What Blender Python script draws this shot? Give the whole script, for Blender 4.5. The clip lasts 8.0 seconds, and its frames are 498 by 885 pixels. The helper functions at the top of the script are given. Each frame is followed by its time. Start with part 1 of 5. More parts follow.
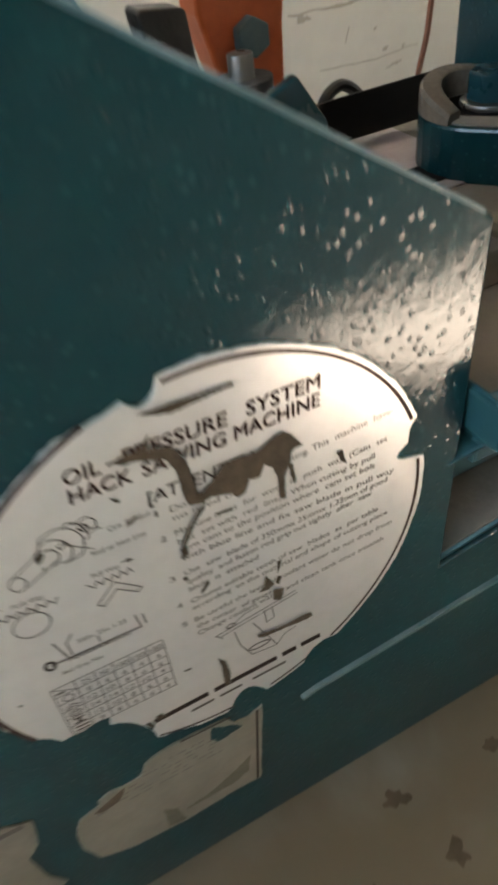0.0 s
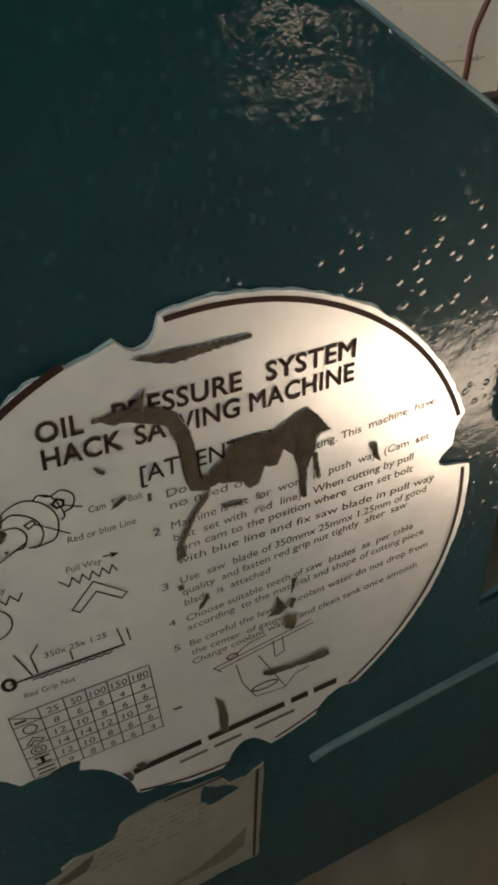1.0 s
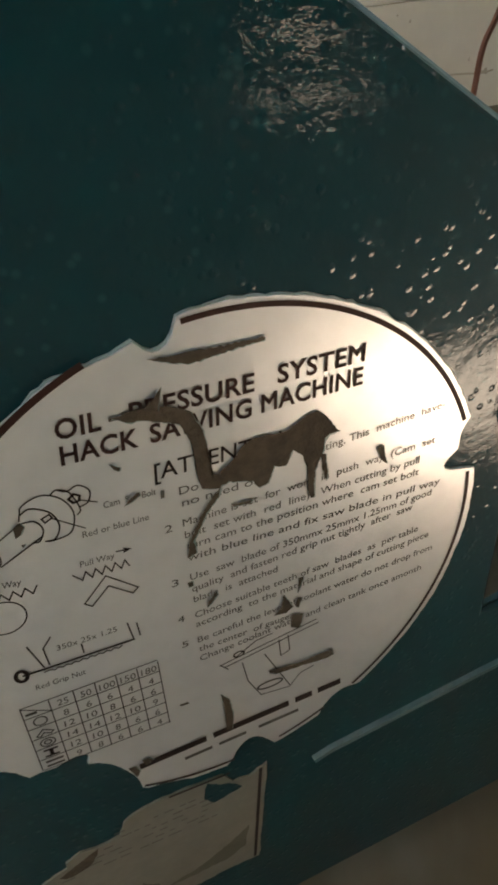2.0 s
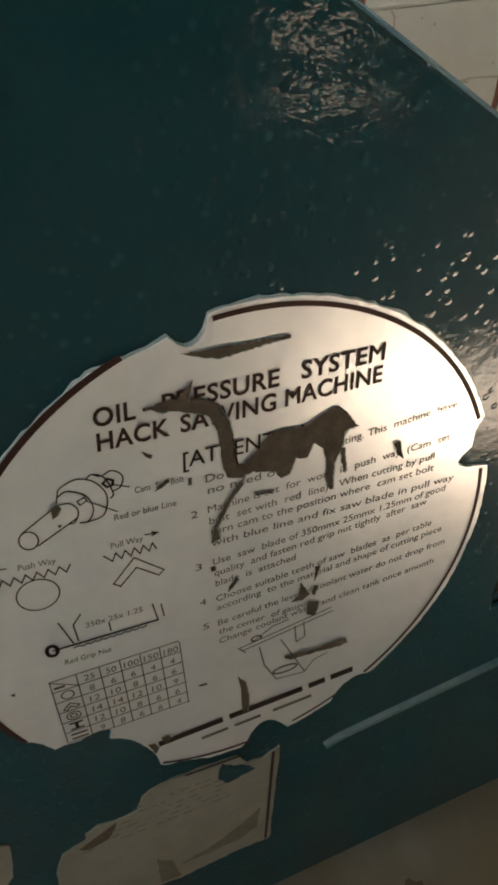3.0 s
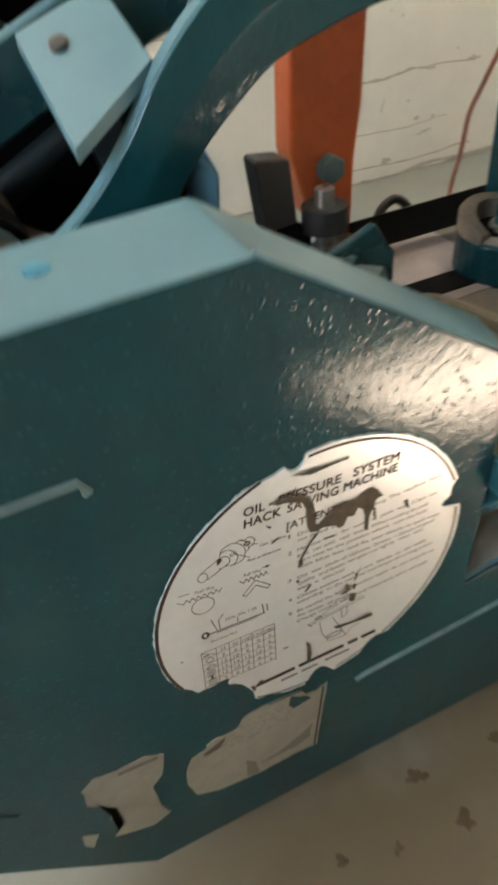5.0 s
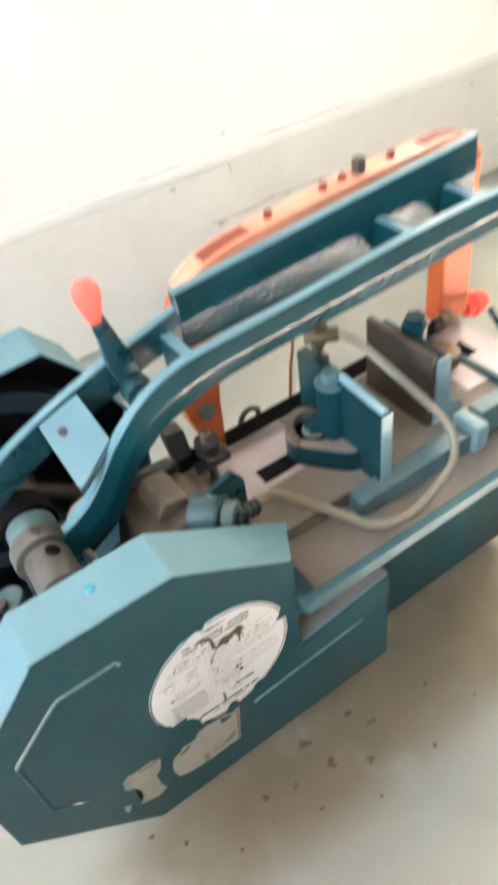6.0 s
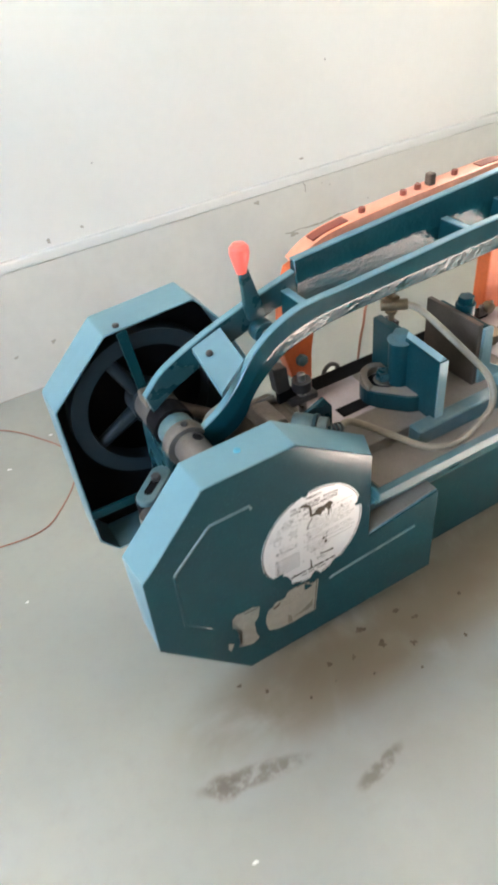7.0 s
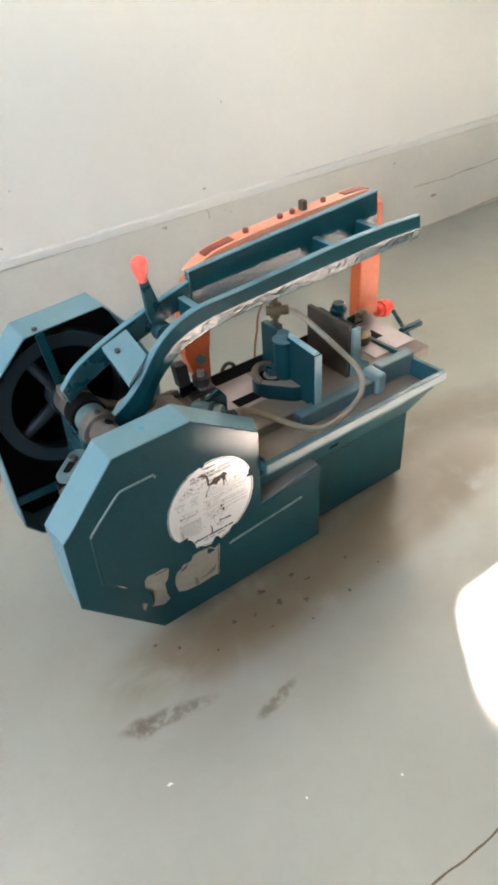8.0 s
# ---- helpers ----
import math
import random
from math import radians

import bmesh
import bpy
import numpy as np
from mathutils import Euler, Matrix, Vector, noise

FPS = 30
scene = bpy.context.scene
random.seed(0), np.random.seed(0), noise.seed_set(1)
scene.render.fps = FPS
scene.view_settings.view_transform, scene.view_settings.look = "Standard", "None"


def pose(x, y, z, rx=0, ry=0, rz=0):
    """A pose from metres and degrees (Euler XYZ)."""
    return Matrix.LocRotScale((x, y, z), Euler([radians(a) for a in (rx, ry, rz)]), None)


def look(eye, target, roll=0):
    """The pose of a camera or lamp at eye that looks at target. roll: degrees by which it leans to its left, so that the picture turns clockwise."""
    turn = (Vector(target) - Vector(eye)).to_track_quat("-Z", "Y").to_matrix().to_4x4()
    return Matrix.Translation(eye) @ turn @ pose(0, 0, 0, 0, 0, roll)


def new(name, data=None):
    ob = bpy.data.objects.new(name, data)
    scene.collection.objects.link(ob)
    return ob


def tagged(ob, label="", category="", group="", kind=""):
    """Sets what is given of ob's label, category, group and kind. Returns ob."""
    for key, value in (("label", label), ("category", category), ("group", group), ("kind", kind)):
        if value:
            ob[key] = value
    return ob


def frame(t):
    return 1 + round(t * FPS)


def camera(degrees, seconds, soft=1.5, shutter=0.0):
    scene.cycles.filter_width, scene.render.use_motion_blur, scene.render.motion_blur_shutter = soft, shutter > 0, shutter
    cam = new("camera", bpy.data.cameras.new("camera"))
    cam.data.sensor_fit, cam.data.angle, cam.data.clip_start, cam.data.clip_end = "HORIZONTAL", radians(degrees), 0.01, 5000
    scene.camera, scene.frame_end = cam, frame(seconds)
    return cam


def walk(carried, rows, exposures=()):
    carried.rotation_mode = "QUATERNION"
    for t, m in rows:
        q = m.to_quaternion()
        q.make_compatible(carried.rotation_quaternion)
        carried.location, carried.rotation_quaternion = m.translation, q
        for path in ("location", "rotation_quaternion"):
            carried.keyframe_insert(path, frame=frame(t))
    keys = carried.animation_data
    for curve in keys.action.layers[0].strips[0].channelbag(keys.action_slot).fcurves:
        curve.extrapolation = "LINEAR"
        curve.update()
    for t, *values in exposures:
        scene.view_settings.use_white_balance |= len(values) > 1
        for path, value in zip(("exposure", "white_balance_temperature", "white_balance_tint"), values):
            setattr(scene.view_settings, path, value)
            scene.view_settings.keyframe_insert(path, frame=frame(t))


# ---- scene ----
cam = camera(41.14, 8.0, soft=3.3, shutter=0.5)
PATH = [
    (0, (-0.03300, -0.10870, 0.37204), (0.20222, 0.50624, -0.24157), -8.78),
    (0.1, (-0.03083, -0.10639, 0.35725), (0.21621, 0.52104, -0.23883), -8.42),
    (0.2, (-0.02803, -0.10174, 0.34926), (0.21344, 0.53406, -0.24019), -9.18),
    (0.4, (-0.02644, -0.09778, 0.34311), (0.21113, 0.56191, -0.22113), -9.33),
    (0.5, (-0.02662, -0.09644, 0.34163), (0.21226, 0.57003, -0.21402), -9.16),
    (1, (-0.03274, -0.10037, 0.33972), (0.21613, 0.57424, -0.20154), -6.06),
    (1.5, (-0.03439, -0.10127, 0.33968), (0.21783, 0.57748, -0.19481), -5.44),
    (3, (-0.04000, -0.10903, 0.34423), (0.18978, 0.57917, -0.18830), -4.93),
    (3.5, (-0.04129, -0.11018, 0.34330), (0.18484, 0.57897, -0.18956), -4.69),
    (4, (-0.04073, -0.11350, 0.34813), (0.18138, 0.57305, -0.18974), -4.96),
    (4.2, (-0.04612, -0.11576, 0.35346), (0.17384, 0.57488, -0.18004), -5.02),
    (5.3, (-0.08920, -0.17842, 0.51634), (0.20563, 0.46944, -0.18606), -9.03),
    (5.5, (-0.08557, -0.20767, 0.58018), (0.19591, 0.41165, -0.15276), -14.79),
    (5.7, (-0.0895, -0.2365, 0.6460), (0.2010, 0.3605, -0.1015), -14.70),
    (5.9, (-0.08719, -0.26823, 0.71725), (0.20110, 0.29449, 0.07675), -11.67),
    (6, (-0.08816, -0.28304, 0.74530), (0.24322, 0.36739, 0.06183), -9.71),
    (6.1, (-0.09780, -0.30119, 0.77186), (0.21162, 0.29280, 0.17066), -9.18),
    (6.3, (-0.11374, -0.34457, 0.79963), (0.18780, 0.27296, 0.21849), -10.47),
    (6.5, (-0.16079, -0.36994, 0.80364), (0.20260, 0.30762, 0.16422), -8.05),
    (6.6, (-0.17953, -0.39012, 0.80459), (0.13591, 0.22277, 0.22591), -8.82),
    (6.8, (-0.23652, -0.41114, 0.80371), (0.05997, 0.20534, 0.21886), -7.92),
    (7, (-0.27845, -0.43697, 0.80224), (0.04719, 0.25434, 0.15723), -7.27),
    (7.2, (-0.30317, -0.46993, 0.81037), (0.03116, 0.13889, 0.23805), -6.26),
    (7.3, (-0.31260, -0.48893, 0.81406), (0.03386, 0.11010, 0.23863), -6.29),
    (7.5, (-0.31643, -0.51670, 0.82774), (0.09242, 0.14239, 0.19652), -5.70),
    (7.8, (-0.31497, -0.55952, 0.83132), (0.07169, 0.02746, 0.26923), -5.10),
    (8, (-0.31902, -0.57973, 0.84025), (0.11053, 0.07517, 0.21849), -4.27),
]
EXPOSURES = [(0.0, 6.1, 8700, 6), (0.15, 5.35, 9400, 6), (0.5, 5.3, 9250, 5.5), (4.2, 5.35, 9250, 5), (5.3, 6.85, 9150, 6), (5.5, 7.05, 8600, 7), (5.9, 7.35, 8200, 8), (6.3, 6.95, 7750, 8), (6.5, 6.9, 7700, 8), (7.0, 6.87, 7650, 8), (7.5, 6.82, 7700, 8.5), (8.0, 6.6, 7850, 8.5)]
walk(cam, [(t, look(eye, target, roll)) for t, eye, target, roll in PATH], EXPOSURES)

# ---- light ----
world = bpy.data.worlds.new("world")
scene.world = world
world.use_nodes = True
sky = world.node_tree.nodes.new("ShaderNodeTexSky")
sky.sky_type, sky.sun_disc = "NISHITA", False
sky.sun_elevation, sky.sun_rotation = radians(42.6), radians(37)
world.node_tree.links.new(sky.outputs["Color"], world.node_tree.nodes["Background"].inputs["Color"])
world.node_tree.nodes["Background"].inputs["Strength"].default_value = 0.05

WALL_Y, LEFT_X, RIGHT_X, FRONT_Y, TOP_Z = 0.852, -2.6, 3.2, -6.5, 3.6


def area_lamp(name, eye, target, sx, sy, watts, colour):
    data = bpy.data.lights.new(name, "AREA")
    data.shape, data.size, data.size_y, data.energy, data.color = "RECTANGLE", sx, sy, watts, colour
    ob = new(name, data)
    ob.matrix_world = look(eye, target)
    return ob


# the window over the machine, its sun and its sky; an added unseen one beside it and a wide window in the west wall
# light the room
WX0, WX1, WZ0, WZ1 = 1.115, 2.60, 1.28, 1.637
sun_data = bpy.data.lights.new("sun", "SUN")
sun_data.energy, sun_data.angle, sun_data.color = 5.0, radians(2.2), (0.98, 0.86, 1.0)
sun = new("sun", sun_data)
sun.matrix_world = look((0, 0, 0), (-0.65, -0.87, -1.0))
area_lamp("window_light", ((WX0 + WX1) / 2, WALL_Y + 0.10, (WZ0 + WZ1) / 2), ((WX0 + WX1) / 2, -2, 0.3), WX1 - WX0, WZ1 - WZ0, 0.33, (0.95, 0.975, 1.0))
# unseen extra window, put in for more light from the upper left
VX0, VX1, VZ0, VZ1 = -1.70, -0.45, 1.70, 2.45
area_lamp("window_light", ((VX0 + VX1) / 2, WALL_Y + 0.10, (VZ0 + VZ1) / 2), ((VX0 + VX1) / 2, -2, 0.3), VX1 - VX0, VZ1 - VZ0, 0.14, (0.97, 0.98, 1.0))
SY0, SY1, SZ0, SZ1 = -2.3, 0.3, 1.05, 2.45
area_lamp("window_light", (LEFT_X - 0.10, (SY0 + SY1) / 2, (SZ0 + SZ1) / 2), (0, (SY0 + SY1) / 2, 1.2), SY1 - SY0, SZ1 - SZ0, 0.07, (1.0, 0.985, 0.94))



# ---- materials ----
def material(name, base, rough=0.5, metal=0.0, second=None, scale=8.0, amount=0.5, fine=0.0, fine_scale=300.0, bump=0.0, bump_scale=200.0,
             spots=None, spot_scale=20.0, spot_size=0.25, coat=0.0, rough_var=0.0, droplets=0.0, specular=0.5, dots=None, coat_rough=0.12, runs=0.0):
    """A surface with colour varied at two scales, dirt spots and relief."""
    m = bpy.data.materials.new(name)
    m.use_nodes = True
    nt = m.node_tree
    n, link = nt.nodes, nt.links.new
    bsdf = n["Principled BSDF"]
    bsdf.inputs["Roughness"].default_value, bsdf.inputs["Metallic"].default_value = rough, metal
    bsdf.inputs["Coat Weight"].default_value = coat
    bsdf.inputs["Coat Roughness"].default_value = coat_rough
    bsdf.inputs["Specular IOR Level"].default_value = specular
    where = n.new("ShaderNodeTexCoord").outputs["Object"]

    def noise_tex(size, detail=4.0, rough_in=0.55):
        t = n.new("ShaderNodeTexNoise")
        t.inputs["Scale"].default_value, t.inputs["Detail"].default_value, t.inputs["Roughness"].default_value = size, detail, rough_in
        link(where, t.inputs["Vector"])
        return t.outputs["Fac"]

    def ramp(fac, low, high):
        r = n.new("ShaderNodeMapRange")
        r.inputs["From Min"].default_value, r.inputs["From Max"].default_value = low, high
        link(fac, r.inputs["Value"])
        return r.outputs["Result"]

    def mixed(fac, a, b):
        mx = n.new("ShaderNodeMix")
        mx.data_type = "RGBA"
        link(fac, mx.inputs["Factor"])
        for socket, v in ((mx.inputs["A"], a), (mx.inputs["B"], b)):
            if isinstance(v, tuple):
                socket.default_value = (*v, 1)
            else:
                link(v, socket)
        return mx.outputs["Result"]

    def scaled(fac, k):
        mt = n.new("ShaderNodeMath")
        mt.operation = "MULTIPLY"
        mt.inputs[1].default_value = k
        link(fac, mt.inputs[0])
        return mt.outputs["Value"]

    colour = base
    if second:
        colour = mixed(scaled(ramp(noise_tex(scale, 8, 0.62), 0.28, 0.76), amount), base, second)
    if fine:
        dark = tuple(c * 0.6 for c in base)
        colour = mixed(scaled(ramp(noise_tex(fine_scale, 3), 0.4, 0.75), fine), colour, dark)
    if spots:
        colour = mixed(ramp(noise_tex(spot_scale, 6, 0.7), 0.72 - spot_size * 0.3, 0.80 - spot_size * 0.3), colour, spots)
    if dots:
        v = n.new("ShaderNodeTexVoronoi")
        v.inputs["Scale"].default_value = 250.0
        link(where, v.inputs["Vector"])
        pick = n.new("ShaderNodeMath")
        pick.operation = "MULTIPLY"
        link(ramp(v.outputs["Distance"], 0.26, 0.10), pick.inputs[0])
        link(ramp(noise_tex(26, 3), 0.36, 0.58), pick.inputs[1])
        colour = mixed(scaled(pick.outputs["Value"], 0.28), colour, dots)
    if isinstance(colour, tuple):
        bsdf.inputs["Base Color"].default_value = (*colour, 1)
    else:
        link(colour, bsdf.inputs["Base Color"])
    if rough_var:
        rr = n.new("ShaderNodeMapRange")
        rr.inputs["From Min"].default_value, rr.inputs["From Max"].default_value = 0.3, 0.7
        rr.inputs["To Min"].default_value, rr.inputs["To Max"].default_value = max(0.02, rough - rough_var), min(1, rough + rough_var)
        link(noise_tex(scale * 2.3, 5), rr.inputs["Value"])
        link(rr.outputs["Result"], bsdf.inputs["Roughness"])
    last = None
    for strength, size, kind in ((bump, bump_scale, "noise"), (runs, 30.0, "runs"), (droplets, 280.0, "drops")):
        if not strength:
            continue
        b = n.new("ShaderNodeBump")
        b.inputs["Strength"].default_value, b.inputs["Distance"].default_value = strength, 0.001
        if kind == "noise":
            link(noise_tex(size, 3), b.inputs["Height"])
        elif kind == "runs":
            stretch = n.new("ShaderNodeMapping")
            stretch.inputs["Scale"].default_value = (1.0, 1.0, 0.22)
            link(where, stretch.inputs["Vector"])
            t = n.new("ShaderNodeTexNoise")
            t.inputs["Scale"].default_value, t.inputs["Detail"].default_value = size, 2.0
            link(stretch.outputs["Vector"], t.inputs["Vector"])
            link(t.outputs["Fac"], b.inputs["Height"])
        else:
            v = n.new("ShaderNodeTexVoronoi")
            v.inputs["Scale"].default_value = size
            link(where, v.inputs["Vector"])
            r = n.new("ShaderNodeMapRange")
            r.inputs["From Min"].default_value, r.inputs["From Max"].default_value = 0.28, 0.12
            link(v.outputs["Distance"], r.inputs["Value"])
            link(r.outputs["Result"], b.inputs["Height"])
        if last:
            link(last, b.inputs["Normal"])
        last = b.outputs["Normal"]
    if last:
        link(last, bsdf.inputs["Normal"])
        link(last, bsdf.inputs["Coat Normal"])
    return m


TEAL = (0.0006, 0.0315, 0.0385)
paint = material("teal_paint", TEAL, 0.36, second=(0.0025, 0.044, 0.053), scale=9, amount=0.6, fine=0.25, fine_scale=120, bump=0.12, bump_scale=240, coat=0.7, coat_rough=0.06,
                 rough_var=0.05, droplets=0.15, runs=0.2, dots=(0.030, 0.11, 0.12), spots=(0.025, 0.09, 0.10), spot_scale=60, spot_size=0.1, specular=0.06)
tray_paint = material("dulled_teal_paint", (0.006, 0.058, 0.072), 0.36, second=(0.02, 0.085, 0.10), scale=14, amount=0.6, fine=0.2, fine_scale=120, bump=0.12, bump_scale=200, spots=(0.05, 0.14, 0.155), spot_scale=60, spot_size=0.1)
paint_dark = material("dark_teal_paint", (0.006, 0.042, 0.052), 0.30, second=(0.012, 0.06, 0.07), scale=14, bump=0.2, bump_scale=220, rough_var=0.1)
# same teal paint, lightened for rims and top edges that catch the light
paint_rim = material("lit_teal_paint", (0.082, 0.192, 0.232), 0.36, second=(0.11, 0.222, 0.250), scale=7, amount=0.7, fine=0.12, fine_scale=90, bump=0.12, bump_scale=180, rough_var=0.06, spots=(0.15, 0.27, 0.28), spot_scale=50, spot_size=0.02)
edge_paint = material("rubbed_lit_edge_paint", (0.045, 0.125, 0.15), 0.28, second=(0.13, 0.22, 0.25), scale=40, amount=0.7, bump=0.1)
cyan = material("cyan_paint_spot", (0.02, 0.19, 0.27), 0.4, second=(0.03, 0.28, 0.38), scale=90)
paint_crinkle = material("crinkled_teal_paint", TEAL, 0.12, second=(0.012, 0.09, 0.11), scale=12, bump=1.0, bump_scale=150, rough_var=0.03, specular=0.32)
paint_bar = material("wrinkled_teal_paint", TEAL, 0.14, second=(0.006, 0.06, 0.075), scale=12, bump=0.65, bump_scale=115, runs=0.8, rough_var=0.05, specular=0.5)
paint_dusty = material("dusty_teal_paint", (0.03, 0.115, 0.135), 0.45, second=(0.20, 0.19, 0.165), scale=22, amount=0.55, bump=0.25, fine=0.2)
scuff = material("scuffed_edge_paint", (0.15, 0.26, 0.275), 0.45, second=(0.24, 0.33, 0.33), scale=60, bump=0.3, bump_scale=400)
dark_wheel = material("dark_casting", (0.006, 0.019, 0.027), 0.5, second=(0.024, 0.022, 0.021), scale=16, amount=0.6, bump=0.3, bump_scale=200, specular=0.3)
rib_paint = material("rubbed_rib_paint", (0.010, 0.060, 0.070), 0.4, second=(0.16, 0.20, 0.20), scale=45, amount=0.8, bump=0.3, bump_scale=300)
rust_dark = material("dark_rusty_plate", (0.055, 0.036, 0.025), 0.6, 0.1, second=(0.095, 0.068, 0.05), scale=30, amount=0.8, fine=0.3, bump=0.3, bump_scale=260)
# one orange paint: paler for the bow's lit top, deeper for the posts
orange = material("lit_orange_paint", (0.70, 0.225, 0.12), 0.36, second=(0.80, 0.40, 0.29), scale=9, amount=0.7, fine=0.25, fine_scale=150, bump=0.15, spots=(0.36, 0.09, 0.04), spot_scale=70, spot_size=0.05)
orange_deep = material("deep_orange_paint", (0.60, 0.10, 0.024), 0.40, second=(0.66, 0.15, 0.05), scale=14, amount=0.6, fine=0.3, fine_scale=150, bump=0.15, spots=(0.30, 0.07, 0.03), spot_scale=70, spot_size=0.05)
red = material("red_plastic", (0.80, 0.055, 0.03), 0.35, second=(0.85, 0.12, 0.09), scale=30, bump=0.08, fine=0.15)
knob_red = material("coral_red_plastic", (0.86, 0.10, 0.075), 0.30, second=(0.9, 0.2, 0.16), scale=24, bump=0.08)
iron = material("oily_iron", (0.055, 0.056, 0.060), 0.42, 0.7, second=(0.12, 0.10, 0.085), scale=40, bump=0.4, bump_scale=300, rough_var=0.12)
steel = material("worn_steel", (0.30, 0.29, 0.28), 0.34, 0.85, second=(0.17, 0.13, 0.10), scale=45, bump=0.25, rough_var=0.12)
rust = material("rusty_cast_iron", (0.115, 0.085, 0.062), 0.75, 0.15, second=(0.23, 0.19, 0.15), scale=40, amount=0.8, fine=0.4, bump=0.5, bump_scale=260)
dusty = material("dusty_bed", (0.235, 0.205, 0.175), 0.8, second=(0.155, 0.125, 0.100), scale=18, amount=0.8, fine=0.35, fine_scale=240, bump=0.35, bump_scale=260, spots=(0.09, 0.075, 0.06), spot_scale=45, spot_size=0.1)
bed_clean = material("ground_bed_plate", (0.42, 0.355, 0.36), 0.5, 0.25, second=(0.30, 0.25, 0.235), scale=26, amount=0.7, fine=0.25, bump=0.15)
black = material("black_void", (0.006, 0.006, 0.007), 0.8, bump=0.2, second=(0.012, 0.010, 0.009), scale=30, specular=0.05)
black_oil = material("black_oily_steel", (0.012, 0.010, 0.009), 0.6, second=(0.028, 0.022, 0.018), scale=30, amount=0.7, bump=0.2, specular=0.15)
hose_mat = material("grubby_hose", (0.25, 0.215, 0.16), 0.5, second=(0.16, 0.128, 0.093), scale=50, amount=0.8, bump=0.2)
brass = material("dull_brass", (0.17, 0.125, 0.075), 0.45, 0.6, second=(0.10, 0.07, 0.05), scale=60, bump=0.3)
wire_mat = material("red_brown_flex", (0.34, 0.12, 0.075), 0.5, second=(0.28, 0.13, 0.09), scale=40, bump=0.1)
plate_mat = material("aluminium_plate", (0.92, 0.90, 0.90), 0.31, 0.75, second=(0.83, 0.805, 0.795), scale=24, amount=0.6, fine=0.12, fine_scale=180, bump=0.06, bump_scale=90, rough_var=0.03)
sticker_mat = material("grimy_sticker", (0.23, 0.213, 0.172), 0.55, second=(0.135, 0.115, 0.08), scale=42, amount=0.8, fine=0.4, fine_scale=160, bump=0.15, spots=(0.10, 0.085, 0.06), spot_scale=70, spot_size=0.12)
ink = material("brown_black_ink", (0.022, 0.012, 0.009), 0.6, second=(0.035, 0.016, 0.012), scale=200, specular=0.15)
title_ink = material("red_brown_ink", (0.034, 0.011, 0.008), 0.55, second=(0.055, 0.020, 0.014), scale=160, specular=0.2)
ink_thin = material("faded_ink", (0.10, 0.088, 0.076), 0.6, second=(0.17, 0.15, 0.13), scale=150, specular=0.15)
scrape = material("scraped_metal", (0.066, 0.046, 0.030), 0.75, second=(0.115, 0.088, 0.062), scale=190, amount=0.9, fine=0.5, fine_scale=420, bump=0.7, bump_scale=420, specular=0.25)
smudge = material("olive_smudge", (0.085, 0.072, 0.045), 0.6, second=(0.14, 0.12, 0.085), scale=120, amount=0.8, fine=0.3, bump=0.2)
lip = material("torn_plate_edge", (0.50, 0.52, 0.50), 0.45, second=(0.05, 0.22, 0.22), scale=140, amount=0.8, bump=0.4, bump_scale=500)
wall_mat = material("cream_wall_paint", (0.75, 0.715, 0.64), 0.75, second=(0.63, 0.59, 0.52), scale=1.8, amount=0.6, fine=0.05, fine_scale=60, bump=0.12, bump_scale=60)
# unseen walls are darkened so that the guard mirrors a dimmer room
far_wall = material("dimming_wall_paint", (0.36, 0.35, 0.31), 0.75, second=(0.30, 0.285, 0.245), scale=1.6, amount=0.6, bump=0.1, bump_scale=60)
plinth_mat = material("soiled_cream_plinth", (0.665, 0.625, 0.54), 0.7, second=(0.54, 0.50, 0.425), scale=4, amount=0.7, fine=0.12, fine_scale=40, bump=0.25, bump_scale=50, spots=(0.42, 0.37, 0.29), spot_scale=16, spot_size=0.03)
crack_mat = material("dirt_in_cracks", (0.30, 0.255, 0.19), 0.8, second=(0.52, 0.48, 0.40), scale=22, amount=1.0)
ledge_mat = material("painted_ledge", (0.70, 0.67, 0.605), 0.6, second=(0.63, 0.60, 0.54), scale=8, amount=0.6, bump=0.2, bump_scale=60, spots=(0.45, 0.41, 0.34), spot_scale=11, spot_size=0.04)
